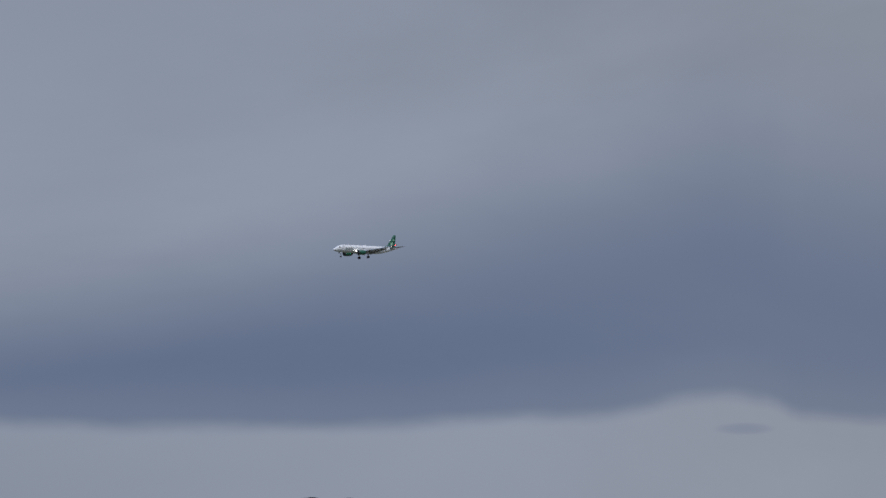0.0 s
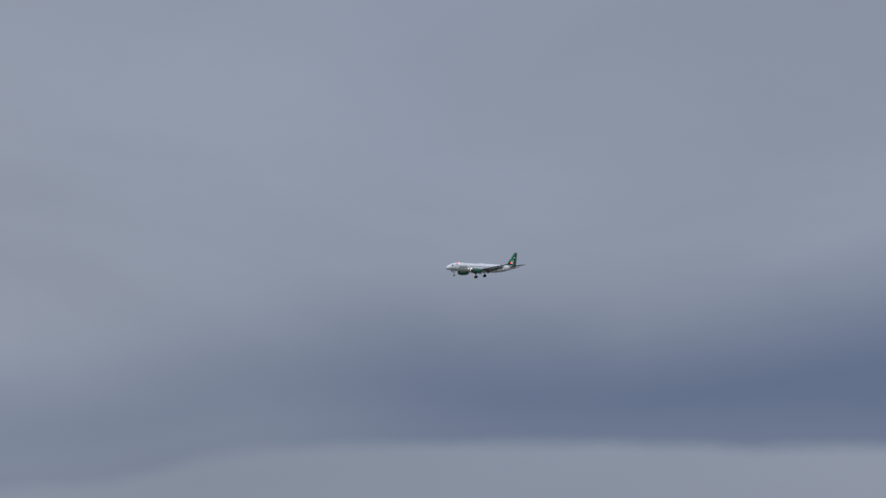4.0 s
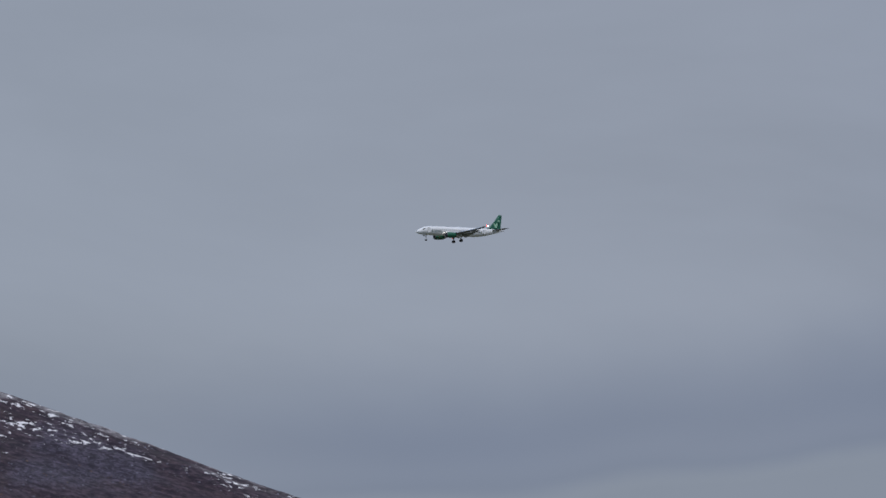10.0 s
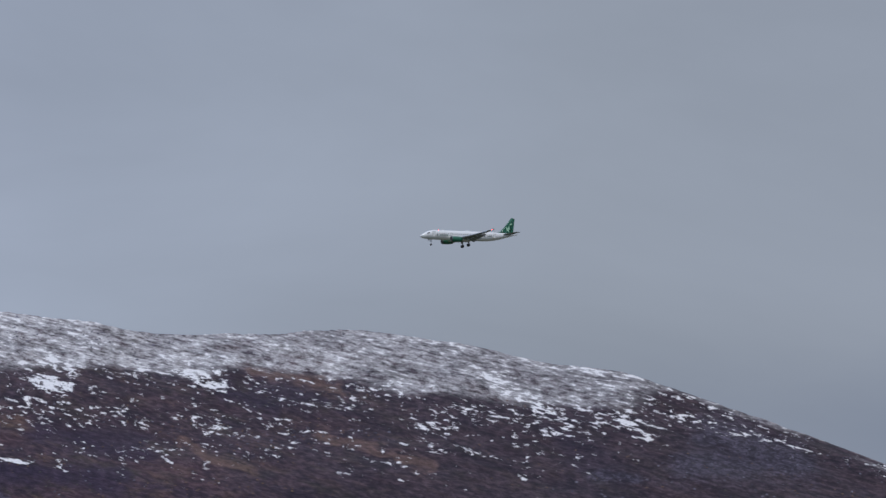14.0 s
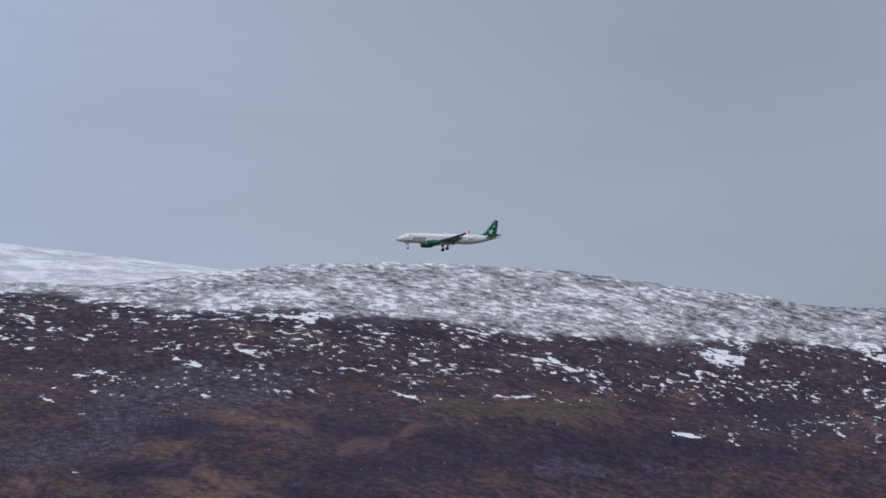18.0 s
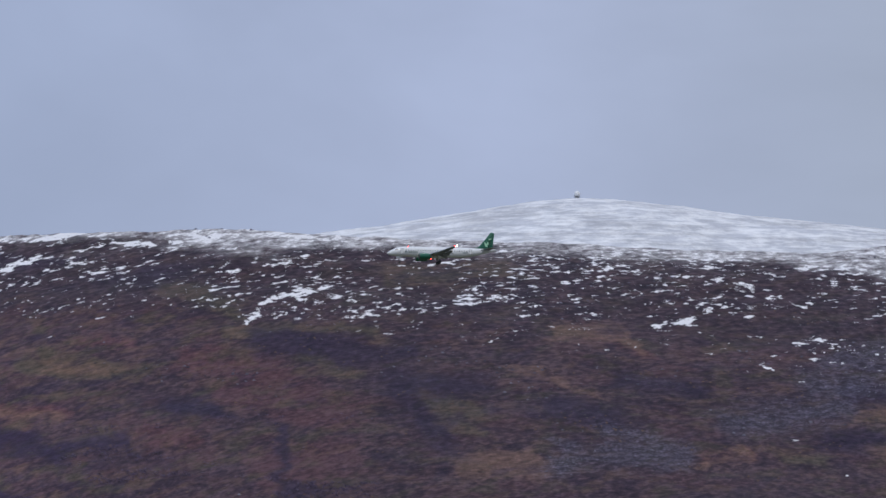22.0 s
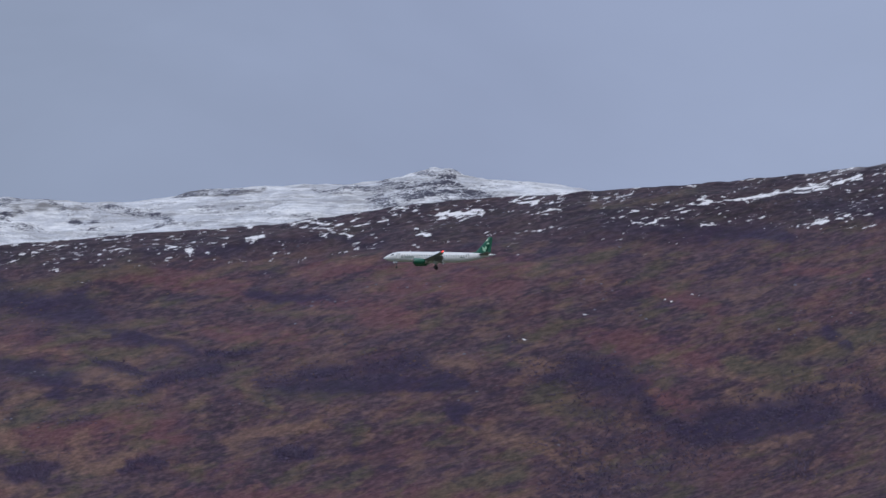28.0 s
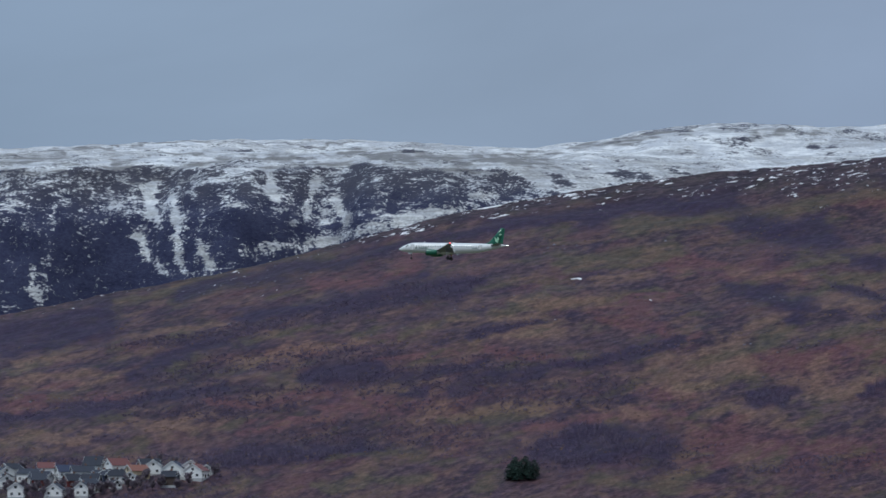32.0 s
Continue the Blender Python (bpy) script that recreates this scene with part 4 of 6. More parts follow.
RANGE_TOP = curve([(-3, .05), (.5, .0640), (1.5, .0676), (2.05, .0692), (2.5, .0703), (3.1, .0709), (3.25, .0717), (3.42, .0726), (3.6, .0719), (3.75, .0714),
                   (4.1, .0703), (4.7, .0699), (5.66, .0691), (6.0, .0681), (6.3, .0670), (7.06, .0671), (7.8, .0675), (8.5, .0665), (8.86, .0651),
                   (9.55, .0637), (10.4, .0636), (11.3, .0647), (12.5, .0650), (13.6, .0644), (14.7, .0631), (17, .060), (21, .05)], .06)
SHELF = curve([(7, .0615), (8.3, .0618), (9.3, .0608), (10.4, .0600), (11.5, .0611), (13.1, .0613), (14.7, .0604), (20, .053)], .2)


def range_height(x, y):
    """Far range: snowy slopes, and in the west a plateau that breaks off in a dark cliff."""
    d, a = np.hypot(x, y), np.degrees(np.arctan2(-x, y))
    zr = RANGE_TOP(a) * 4760 + 1.7
    s = (d - 4200) / 560
    slope = zr * np.where(s < 1, 1 - .48 * np.maximum(1 - s, 0) ** 1.35, 1 - (s - 1) - 2 * (s - 1) ** 2)
    brow = 4500 + 42 * rough(x / 150, y * 0, 4, 21)
    edge = SHELF(a) * brow
    t = np.clip((d - brow) / np.maximum(4760 - brow, 1), 0, 1)
    out = np.maximum(brow - d, 0)
    drop = .85 * np.minimum(out, 50) + 2.0 * np.clip(out - 50, 0, 50) + .5 * np.maximum(out - 100, 0)
    cliff = np.where(d < brow, edge - drop, edge + (zr - edge) * t ** .8) + 5.0 * np.clip(out / 40, 0, 1) * rough(x / 30, y / 24, 3, 71)
    cliff = np.where(s < 1, cliff, slope)
    w = np.clip((a - 8.0) / 2.0, 0, 1)
    w = w * w * (3 - 2 * w)
    calm = np.clip(np.abs(1 - s) * 5, .12, 1)
    crag = np.clip(1 - np.abs(a - 3.45) / .5, 0, 1)
    return slope * (1 - w) + cliff * w + calm * 7 * rough(x / 95, y / 80, 4, 41) + (1.1 + 2.2 * crag) * rough(x / 17, y / 17, 3, 45)


# snow-filled clefts and bare crags: strips as on the hill
CHUTES = [(13.35, 0.0565, 13.18, 0.0504, 2.2), (13.43, 0.0494, 13.18, 0.0428, 3.1), (13.27, 0.0570, 13.29, 0.0522, 2.5),
        (13.08, 0.0551, 12.97, 0.0428, 2.5), (12.80, 0.0475, 12.69, 0.0432, 2.8), (11.50, 0.0552, 11.36, 0.0509, 3.1), (11.69, 0.0580, 11.80, 0.0523, 2.2),
        (14.40, 0.0427, 14.40, 0.0384, 3.1), (12.13, 0.0575, 12.07, 0.0551, 3.1), (9.95, 0.0618, 9.51, 0.0580, 3.7), (10.22, 0.0552, 10.00, 0.0552, 2.5),
        (12.40, 0.0456, 11.91, 0.0475, 3.1), (11.91, 0.0466, 11.25, 0.0495, 3.1), (11.25, 0.0495, 10.71, 0.0518, 2.8), (10.71, 0.0523, 10.17, 0.0537, 2.8),
        (7.34, 0.0661, 7.01, 0.0623, 4.3), (4.72, 0.0670, 4.18, 0.0660, 5.0)]
CRAGS = [(4.05, 0.0667, 3.83, 0.0670, 3.4), (3.59, 0.0716, 3.23, 0.0705, 2.5), (5.84, 0.0682, 5.30, 0.0690, 1.6), (4.59, 0.0687, 3.83, 0.0695, 1.9),
        (3.83, 0.0692, 2.96, 0.0689, 2.8), (6.55, 0.0658, 6.01, 0.0639, 2.5), (8.86, 0.0589, 8.61, 0.0584, 3.4), (11.03, 0.0555, 10.16, 0.0541, 4.3),
        (8.53, 0.0665, 8.32, 0.0665, 1.2), (8.84, 0.0594, 8.64, 0.0582, 3.1), (12.67, 0.0527, 12.40, 0.0475, 6.8), (14.51, 0.0503, 13.70, 0.0437, 9.9),
        (10.98, 0.0566, 10.38, 0.0561, 3.1), (14.02, 0.0418, 13.64, 0.0408, 6.2), (8.54, 0.0663, 7.99, 0.0667, 1.2), (7.72, 0.0670, 7.02, 0.0663, 1.2)]
SCOURED = [(14.24, 0.0628, 13.81, 0.0634, 1.6), (14.73, 0.0590, 13.43, 0.0596, 3.4), (13.21, 0.0596, 12.56, 0.0608, 2.5),
        (12.45, 0.0613, 11.69, 0.0620, 1.9), (12.34, 0.0594, 11.91, 0.0599, 2.5), (14.73, 0.0621, 14.40, 0.0624, 1.2), (11.69, 0.0609, 11.04, 0.0599, 3.1),
        (10.93, 0.0609, 10.06, 0.0613, 2.5), (9.84, 0.0618, 9.30, 0.0599, 2.5), (13.65, 0.0574, 12.99, 0.0580, 2.5), (8.59, 0.0658, 8.05, 0.0663, 1.2),
        (11.14, 0.0616, 10.27, 0.0607, 3.1), (10.16, 0.0620, 9.35, 0.0608, 3.1), (8.75, 0.0651, 8.10, 0.0661, 1.6), (7.63, 0.0652, 6.77, 0.0658, 1.6),
        (5.79, 0.0682, 5.14, 0.0687, 1.6)]
LEDGES = [(14.73, 0.0610, 14.15, 0.0620, 3.1), (14.23, 0.0631, 13.65, 0.0630, 1.6), (13.72, 0.0608, 13.28, 0.0620, 1.9),
        (13.32, 0.0627, 12.71, 0.0632, 1.2), (12.71, 0.0615, 11.98, 0.0611, 2.2), (11.98, 0.0640, 11.11, 0.0637, 0.9), (11.58, 0.0625, 11.11, 0.0621, 1.9),
        (11.11, 0.0611, 10.67, 0.0615, 2.2), (10.53, 0.0615, 9.91, 0.0611, 1.9), (10.67, 0.0592, 9.84, 0.0587, 2.2), (13.65, 0.0639, 12.20, 0.0646, 0.6),
        (11.91, 0.0604, 11.47, 0.0609, 2.5), (14.73, 0.0588, 14.13, 0.0598, 2.5), (9.91, 0.0628, 9.30, 0.0623, 1.6), (9.30, 0.0635, 8.64, 0.0646, 1.2)]
BLUFFS = [(11.91, 0.0592, 11.69, 0.0549, 4.3), (12.41, 0.0573, 12.20, 0.0523, 4.3), (12.56, 0.0529, 12.56, 0.0491, 3.7),
        (11.08, 0.0549, 10.93, 0.0535, 4.3), (10.46, 0.0554, 10.21, 0.0554, 2.8), (12.71, 0.0592, 12.41, 0.0605, 2.5), (14.08, 0.0605, 13.82, 0.0579, 2.8),
        (14.51, 0.0528, 13.64, 0.0510, 4.3), (14.73, 0.0484, 13.64, 0.0453, 5.0), (11.47, 0.0580, 11.26, 0.0556, 2.8), (11.15, 0.0599, 10.60, 0.0590, 2.2),
        (10.11, 0.0556, 9.68, 0.0561, 1.9), (13.54, 0.0541, 13.51, 0.0484, 3.1), (13.10, 0.0561, 13.10, 0.0504, 2.2), (12.78, 0.0570, 12.56, 0.0556, 2.8),
        (10.60, 0.0571, 10.06, 0.0566, 2.5), (12.13, 0.0599, 11.91, 0.0589, 2.5)]


def lay_snow(top, rows, chutes, crags, scoured):
    """Writes on a mountain where snow, bare rock and wind-scoured gravel lie."""
    co = np.zeros(len(top.data.vertices) * 3, np.float32)
    top.data.vertices.foreach_get("co", co)
    x, y, z = co.reshape(rows, -1, 3).astype(float).transpose(2, 0, 1)
    a, rise = np.degrees(np.arctan2(-x, y)), (z - 1.7) / np.hypot(x, y)
    v = np.stack([strips(a, rise, chutes, .8, .3), strips(a, rise, crags), strips(a, rise, scoured)], -1)
    top.data.attributes.new("lies", "FLOAT_VECTOR", "POINT").data.foreach_set("vector", v.astype(np.float32).ravel())


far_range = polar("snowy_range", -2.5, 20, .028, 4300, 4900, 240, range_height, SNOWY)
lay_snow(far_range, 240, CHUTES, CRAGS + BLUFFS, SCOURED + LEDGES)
tagged(far_range, "far snow-covered range with a dark gullied cliff", "mountain range", kind="structure")


def knoll_height(x, y):
    d, a = np.hypot(x, y), np.degrees(np.arctan2(-x, y))
    top = np.interp(a, [-46, -43, -41.6, -41.05, -40.95, -40.72, -40.3, -39.95, -39.8, -39.65, -39.5, -38.6, -36], [.028, .038, .0443, .0449, .0457, .0464, .0469, .0470, .0464, .0453, .0443, .041, .03]) * 4600 + 1.7
    s = (d - 4250) / 350
    g = np.where(s < 1, 1 - .6 * np.maximum(1 - s, 0) ** 1.4, 1 - (s - 1) - 2 * (s - 1) ** 2)
    calm = np.clip(np.abs(1 - s) * 5, .15, 1)
    return top * g + calm * 4 * rough(x / 60, y / 60, 3, 61) + 1.3 * rough(x / 14, y / 14, 3, 65)


knoll = polar("rocky_knoll", -46, -36, .03, 4255, 4850, 70, knoll_height, ROCK)
tagged(knoll, "bare dark grey rocky knoll on the skyline", "mountain", kind="structure")


# ---- the aircraft ----
def fuselage_at(s):
    """Centre height, half height and half width of the hull s metres behind the nose."""
    st = [0, .25, .6, 1.1, 1.8, 2.6, 3.5, 4.6, 6.0, 23.5, 25.5, 27.5, 29.5, 31.5, 33.3, 34.8, 35.6]
    zc = [-.62, -.60, -.56, -.49, -.37, -.24, -.11, -.03, 0, 0, .05, .16, .34, .58, .82, .99, 1.06]
    rz = [.04, .30, .52, .77, 1.03, 1.26, 1.46, 1.60, 1.67, 1.67, 1.60, 1.44, 1.20, .90, .61, .36, .20]
    r = np.interp(s, st, rz)
    return float(np.interp(s, st, zc)), float(r), float(r * .905)


def skin(s, z):
    """The hull's half width at height z, and its lean there."""
    zc, rz, ry = fuselage_at(s)
    u = max(-.98, min(.98, (z - zc) / rz))
    return ry * math.sqrt(1 - u * u), math.asin(u)


def wing_section(s0, s1, y, z, thick, twist=0.0):
    """An aerofoil ring with its chord from s0 to s1 behind the nose."""
    c = s1 - s0
    ring = []
    for i in range(16):
        t = i / 16 * 2 * math.pi
        u = .5 + .5 * math.cos(t)
        h = thick * c * (1.45 * math.sqrt(max(u, 0)) * (1 - u) * .9) * (1 if math.sin(t) >= 0 else -.72)
        ring.append((-(s0 + u * c), y, z + h - u * c * twist))
    return ring


def panel_on_hull(s, z, w, h, side, depth=.03, bevel=0.0):
    half, lean = skin(s, z)
    m = Matrix.Translation((-s, side * (half + .004), z)) @ Matrix.Rotation(side * lean, 4, "X")
    return block((w, depth, h), m=m, bevel=bevel)


def lamp_in(parent, name, x, y, z, r, label):
    """A forward lamp, sunk in a short tube that screens it from the side."""
    ring = [[(x + dx, y + q * math.cos(t), z + q * math.sin(t)) for t in np.linspace(0, 6.2832, 17)[:-1]] for dx, q in ((-.05, r), (r * 1.06, r), (r * 1.06, r * 1.1), (-.05, r * 1.1))]
    hood = part(name, loft(ring + ring[:1], False), STEEL, parent, label)
    part("bulb", tube((x - .04, y, z), (x, y, z), r * .98, r * .98, 14), WHITE_LAMP, hood)


FLASHERS = []
BEACON_BEAT, STROBE_BEAT = (.46, 1.132, .24), (.826, 1.114, .24)      # first flash, seconds from flash to flash, seconds lit
BEACON = material("red_beacon_glass", (.6, .02, .02), .2, glow=(1.0, .06, .04), power=13)
STROBE = material("strobe_glass", (.9, .9, .9), .2, glow=(1.0, .93, .86), power=24)


def flasher(parent, name, x, y, z, r, glow, label, started):
    """A glowing dome inside an added turning screen, open on one side, that makes it flash."""
    dome = [[(x + q * math.cos(t), y + q * math.sin(t), z + h) for t in np.linspace(0, 6.2832, 15)[:-1]] for h, q in ((-r, r * .5), (-r * .6, r * .9), (0, r), (r * .6, r * .85), (r * .95, r * .3))]
    part(name, loft(dome), glow, parent, label, True)
    arc = np.radians(np.linspace(-12, 192, 18))
    wall = [[(q * math.cos(t), q * math.sin(t), h) for h in (-r * 1.25, r * 1.25)] for q in (r * 1.1, r * 1.25) for t in arc]
    n, verts, faces = len(arc), [p for w in wall for p in w], []
    for i in range(n - 1):
        for o in (0, 2 * n):
            faces.append((o + 2 * i, o + 2 * i + 1, o + 2 * i + 3, o + 2 * i + 2))
        faces += [(2 * i, 2 * i + 2, 2 * n + 2 * i + 2, 2 * n + 2 * i), (2 * i + 1, 2 * n + 2 * i + 1, 2 * n + 2 * i + 3, 2 * i + 3)]
    # added part, no known fitting: it blocks the glow between flashes
    screen = part("added_blink_screen", shape(verts, faces), WINGSKIN, parent, "added turning screen that covers the lamp between flashes")
    screen.matrix_basis = Matrix.Translation((x, y, z))
    FLASHERS.append((screen, (x, y, z), started))


def build_airliner():
    plane = tagged(new("airliner"), "white airliner with green fin and engines, landing gear down", "airliner")
    rings = []
    for s in (0, .12, .25, .45, .7, 1.1, 1.5, 2.0, 2.6, 3.2, 3.9, 4.6, 6.0, 9, 12, 15, 18, 21, 23.5, 25, 26.5, 28, 29.5, 31, 32.4, 33.6, 34.8, 35.3, 35.6):
        zc, rz, ry = fuselage_at(s)
        rings.append([(-s, ry * math.cos(t), zc + rz * math.sin(t)) for t in np.linspace(0, 2 * math.pi, 33)[:-1]])
    hull = part("fuselage", loft(rings), WHITE, plane, "glossy white fuselage", True)
    belly = []
    for s, w in ((10.6, .15), (11.2, .6), (12.3, .92), (14, 1.0), (17, 1.0), (18.6, .9), (19.8, .55), (20.6, .1)):
        belly.append([(-s, 1.72 * w * math.cos(t), -.95 + (1.02 * w) * math.sin(t)) for t in np.linspace(0, 2 * math.pi, 25)[:-1]])
    part("belly_fairing", loft(belly), WHITE, plane, "", True)
    part("tail_cone_exhaust", tube((-35.5, 0, 1.05), (-36.2, 0, 1.08), .21, .16, 16), METAL, plane, "bare metal exhaust of the tail cone")

    # cockpit glazing: two front and two side panes
    for side in (1, -1):
        pts = []
        for s, up in ((1.75, .60), (2.55, .98), (2.62, .52), (1.95, .28)):
            zc, rz, ry = fuselage_at(s)
            pts.append((s, zc + up * rz * .86))
        ring_o, ring_i = [], []
        for s, z in pts:
            half, lean = skin(s, z)
            ring_o.append((-s + .02, side * (half * .97 + .025) * .80, z + .05))
            ring_i.append((-s - .05, side * half * .70, z - .06))
        part("windscreen_pane", loft([ring_i, ring_o]), SCREEN, hull, "dark windscreen pane")
        pts = ((2.35, .44), (2.95, .50), (3.40, .54), (3.30, .84), (2.80, .86), (2.45, .70))
        ring_o, ring_i = [], []
        for s, up in pts:
            zc, rz, ry = fuselage_at(s)
            z = zc + up * rz * .82
            half, lean = skin(s, z)
            ring_o.append((-s, side * (half + .02), z))
            ring_i.append((-s, side * (half - .1), z))
        part("side_window", loft([ring_i, ring_o]), SCREEN, hull, "dark cockpit side window")

    # cabin windows, doors
    first = None
    for side in (1, -1):
        for i in range(28):
            s = 6.15 + i * .795
            if 12.9 < s < 13.2:
                continue
            half, lean = skin(s, .42)
            m = Matrix.Translation((-s, side * (half + .006), .42)) @ Matrix.Rotation(side * lean, 4, "X")
            if first is None:
                bm = block((.25, .03, .36), bevel=.012)
                first = part("cabin_window", bm, PANE, hull)
                first.matrix_basis = m
            else:
                again(first, hull, m)
        for s, z, w, h in ((4.75, .12, .86, 1.75), (27.3, .28, .72, 1.5)):
            door = part("cabin_door", panel_on_hull(s, z, w, h, side, .03, .01), WHITE, hull, "white cabin door")
            part("door_gap", panel_on_hull(s, z, w + .10, h + .10, side, .018), STEEL, door)
        # operator's lettering as plain bars
        for i, w in enumerate((.62, .22, .48, .46, .44, .50, .44)):
            s = 6.05 + i * .60
            part("lettering_bar", panel_on_hull(s, -.14, w * .85, .56, side, .02), LETTER, hull)
        for i in range(4):
            part("registration_bar", panel_on_hull(24.9 + i * .42, -.05, .3, .34, side, .02), LETTER, hull)
    part("top_antenna", shape([(-8.2, .03, 1.6), (-8.8, .03, 1.6), (-8.75, 0, 2.05), (-8.5, 0, 2.05), (-8.2, -.03, 1.6), (-8.8, -.03, 1.6)],
                              [(0, 1, 2, 3), (5, 4, 3, 2), (0, 3, 4), (1, 5, 2), (0, 4, 5, 1)]), WHITE, hull)
    part("satellite_hump", loft([[(-s, .45 * w * math.cos(t), 1.62 + .28 * w * max(math.sin(t), -.2)) for t in np.linspace(0, 6.283, 17)[:-1]]
                                 for s, w in ((16.5, .1), (17.0, .75), (17.7, 1), (18.4, .75), (19.0, .1))]), WHITE, hull, "", True)

    # wings
    for side in (1, -1):
        stations = ((11.5, 18.9, 1.2, -1.20, .125), (12.7, 18.95, 3.1, -1.02, .12), (13.8, 18.95, 5.3, -.80, .112), (15.85, 19.5, 9.4, -.30, .10),
                    (17.65, 20.0, 13.2, .25, .095), (18.85, 20.35, 15.7, .66, .09), (19.5, 20.55, 16.5, .82, .08), (20.15, 20.7, 16.95, .90, .07))
        wing = part("wing", loft([wing_section(a, b - .16 * (b - a), side * y, z, th, -.005) for a, b, y, z, th in stations]), WINGSKIN, plane, "grey swept wing", True)
        # leading edge slats, drooped
        for lo, hi in ((.14, .34), (.38, .58), (.60, .78), (.80, .96)):
            ring = []
            for f in (lo, hi):
                y = 1.2 + f * 15.3
                a = np.interp(y, [q[2] for q in stations], [q[0] for q in stations])
                z = np.interp(y, [q[2] for q in stations], [q[3] for q in stations])
                c = .75 - .35 * f
                ring.append([(-(a - .22 + u * c), side * y, z - .20 + .16 * u + h * .12) for u, h in ((0, 0), (.25, .9), (.7, 1.2), (1, .8), (.7, .3), (.25, -.4))])
            part("slat", loft(ring), METAL, wing, "bare metal slat")
        # trailing edge flaps, lowered
        for lo, hi, ang in ((.04, .265, 30), (.275, .70, 28)):
            ring = []
            for f in (lo, hi):
                y = 1.2 + f * 15.3
                b = np.interp(y, [q[2] for q in stations], [q[1] for q in stations])
                a = np.interp(y, [q[2] for q in stations], [q[0] for q in stations])
                z = np.interp(y, [q[2] for q in stations], [q[3] for q in stations])
                c = (b - a) * .26
                ca, sa = math.cos(radians(ang)), math.sin(radians(ang))
                ring.append([(-(b - .20 * (b - a) + .08 + (u * ca + h * sa) * c), side * y, z - .12 + (h * ca - u * sa) * c)
                             for u, h in ((0, 0), (.12, .09), (.4, .10), (1.1, .0), (.4, -.04), (.12, -.06))])
            part("flap", loft(ring), WINGSKIN, wing, "lowered flap")
        ring = []
        for f in (.72, .95):
            y = 1.2 + f * 15.3
            b = np.interp(y, [q[2] for q in stations], [q[1] for q in stations])
            a = np.interp(y, [q[2] for q in stations], [q[0] for q in stations])
            z = np.interp(y, [q[2] for q in stations], [q[3] for q in stations])
            ring.append([(-(b - .18 * (b - a) + u * .2 * (b - a)), side * y, z + h - .02 * u) for u, h in ((0, .05), (1, .0), (0, -.05))])
        part("aileron", loft(ring), WINGSKIN, wing)
        for y in (4.1, 7.4, 10.6):
            b = np.interp(y, [q[2] for q in stations], [q[1] for q in stations])
            z = np.interp(y, [q[2] for q in stations], [q[3] for q in stations])
            prof = [(b - 2.6, -.22, .03), (b - 2.0, -.36, .16), (b - 1.0, -.42, .20), (b - .1, -.56, .18), (b + .6, -.92, .09), (b + .9, -1.08, .02)]
            part("flap_track_fairing", loft([[(-s, side * y + r * math.cos(t), z + h + r * 1.2 * math.sin(t)) for t in np.linspace(0, 6.283, 11)[:-1]] for s, h, r in prof]),
                 WINGSKIN, wing, "", True)
        part("position_lamp", loft([[(-s, side * (16.90 + r * math.cos(t)), .88 + r * .8 * math.sin(t)) for t in np.linspace(0, 6.283, 11)[:-1]]
                                          for s, r in ((19.85, .03), (19.95, .13), (20.25, .15), (20.45, .03))]), RED_LAMP if side > 0 else GREEN_LAMP, wing,
                   "red glowing wingtip lamp" if side > 0 else "green glowing wingtip lamp")
        # plate added behind the lamp to block its glow seen from behind
        part("added_lamp_blind", block((.06, .32, .34), (-20.28, side * 16.93, .90), bevel=.01), WINGSKIN, wing)
        flasher(wing, "strobe_lamp", -20.75, side * 16.9, 1.0, .22, STROBE, "white flashing strobe lamp at the wingtip", STROBE_BEAT)
        # landing lamp in the wing root, shining forward
        lamp_in(wing, "landing_lamp", -11.3, side * 1.72, -.80, .28, "bright landing lamp in the wing root")

        # engine
        ey, ez = side * 4.70, -1.70
        prof = [(9.95, .78), (9.82, .86), (9.90, .94), (10.2, 1.00), (11.0, 1.05), (12.0, 1.04), (13.0, .96), (13.8, .83), (13.82, .78), (12.5, .80)]

        def ringed(pts, n=28):
            return [[(-s, ey + r * math.cos(t), ez + r * math.sin(t)) for t in np.linspace(0, 2 * math.pi, n + 1)[:-1]] for s, r in pts]
        nac = part("engine", loft(ringed(prof[3:]), False), GREEN, plane, "green engine nacelle with a dark metal lip", True)
        part("intake_lip", loft(ringed([(10.6, .77), (10.1, .77)] + prof[0:4]), False), LIP, nac, "dull dark grey metal intake lip", True)
        part("fan", tube((-10.5, ey, ez), (-10.4, ey, ez), .78, .78, 28), FAN, nac, "dark fan face")
        part("spinner", tube((-10.4, ey, ez), (-9.95, ey, ez), .30, .03, 16), STEEL, nac)
        part("core_nozzle", loft(ringed([(12.6, .70), (13.9, .62), (14.6, .46), (14.62, .40), (13.5, .4)]), False), METAL, nac, "bare metal core nozzle", True)
        part("exhaust_plug", tube((-13.6, ey, ez), (-15.0, ey, ez), .36, .04, 16), STEEL, nac)
        part("pylon", shape([(-10.9, ey - .16, ez + 1.02), (-15.2, ey - .16, ez + .85), (-15.6, ey - .14, -.72), (-13.4, ey - .12, -.62),
                             (-10.9, ey + .16, ez + 1.02), (-15.2, ey + .16, ez + .85), (-15.6, ey + .14, -.72), (-13.4, ey + .12, -.62)],
                            [(0, 1, 2, 3), (7, 6, 5, 4), (0, 3, 7, 4), (1, 0, 4, 5), (2, 1, 5, 6), (3, 2, 6, 7)]), WHITE, nac)
        part("nacelle_strake", block((1.1, .03, .26), (-11.2, ey - side * .93, ez + .80)), GREEN, nac)

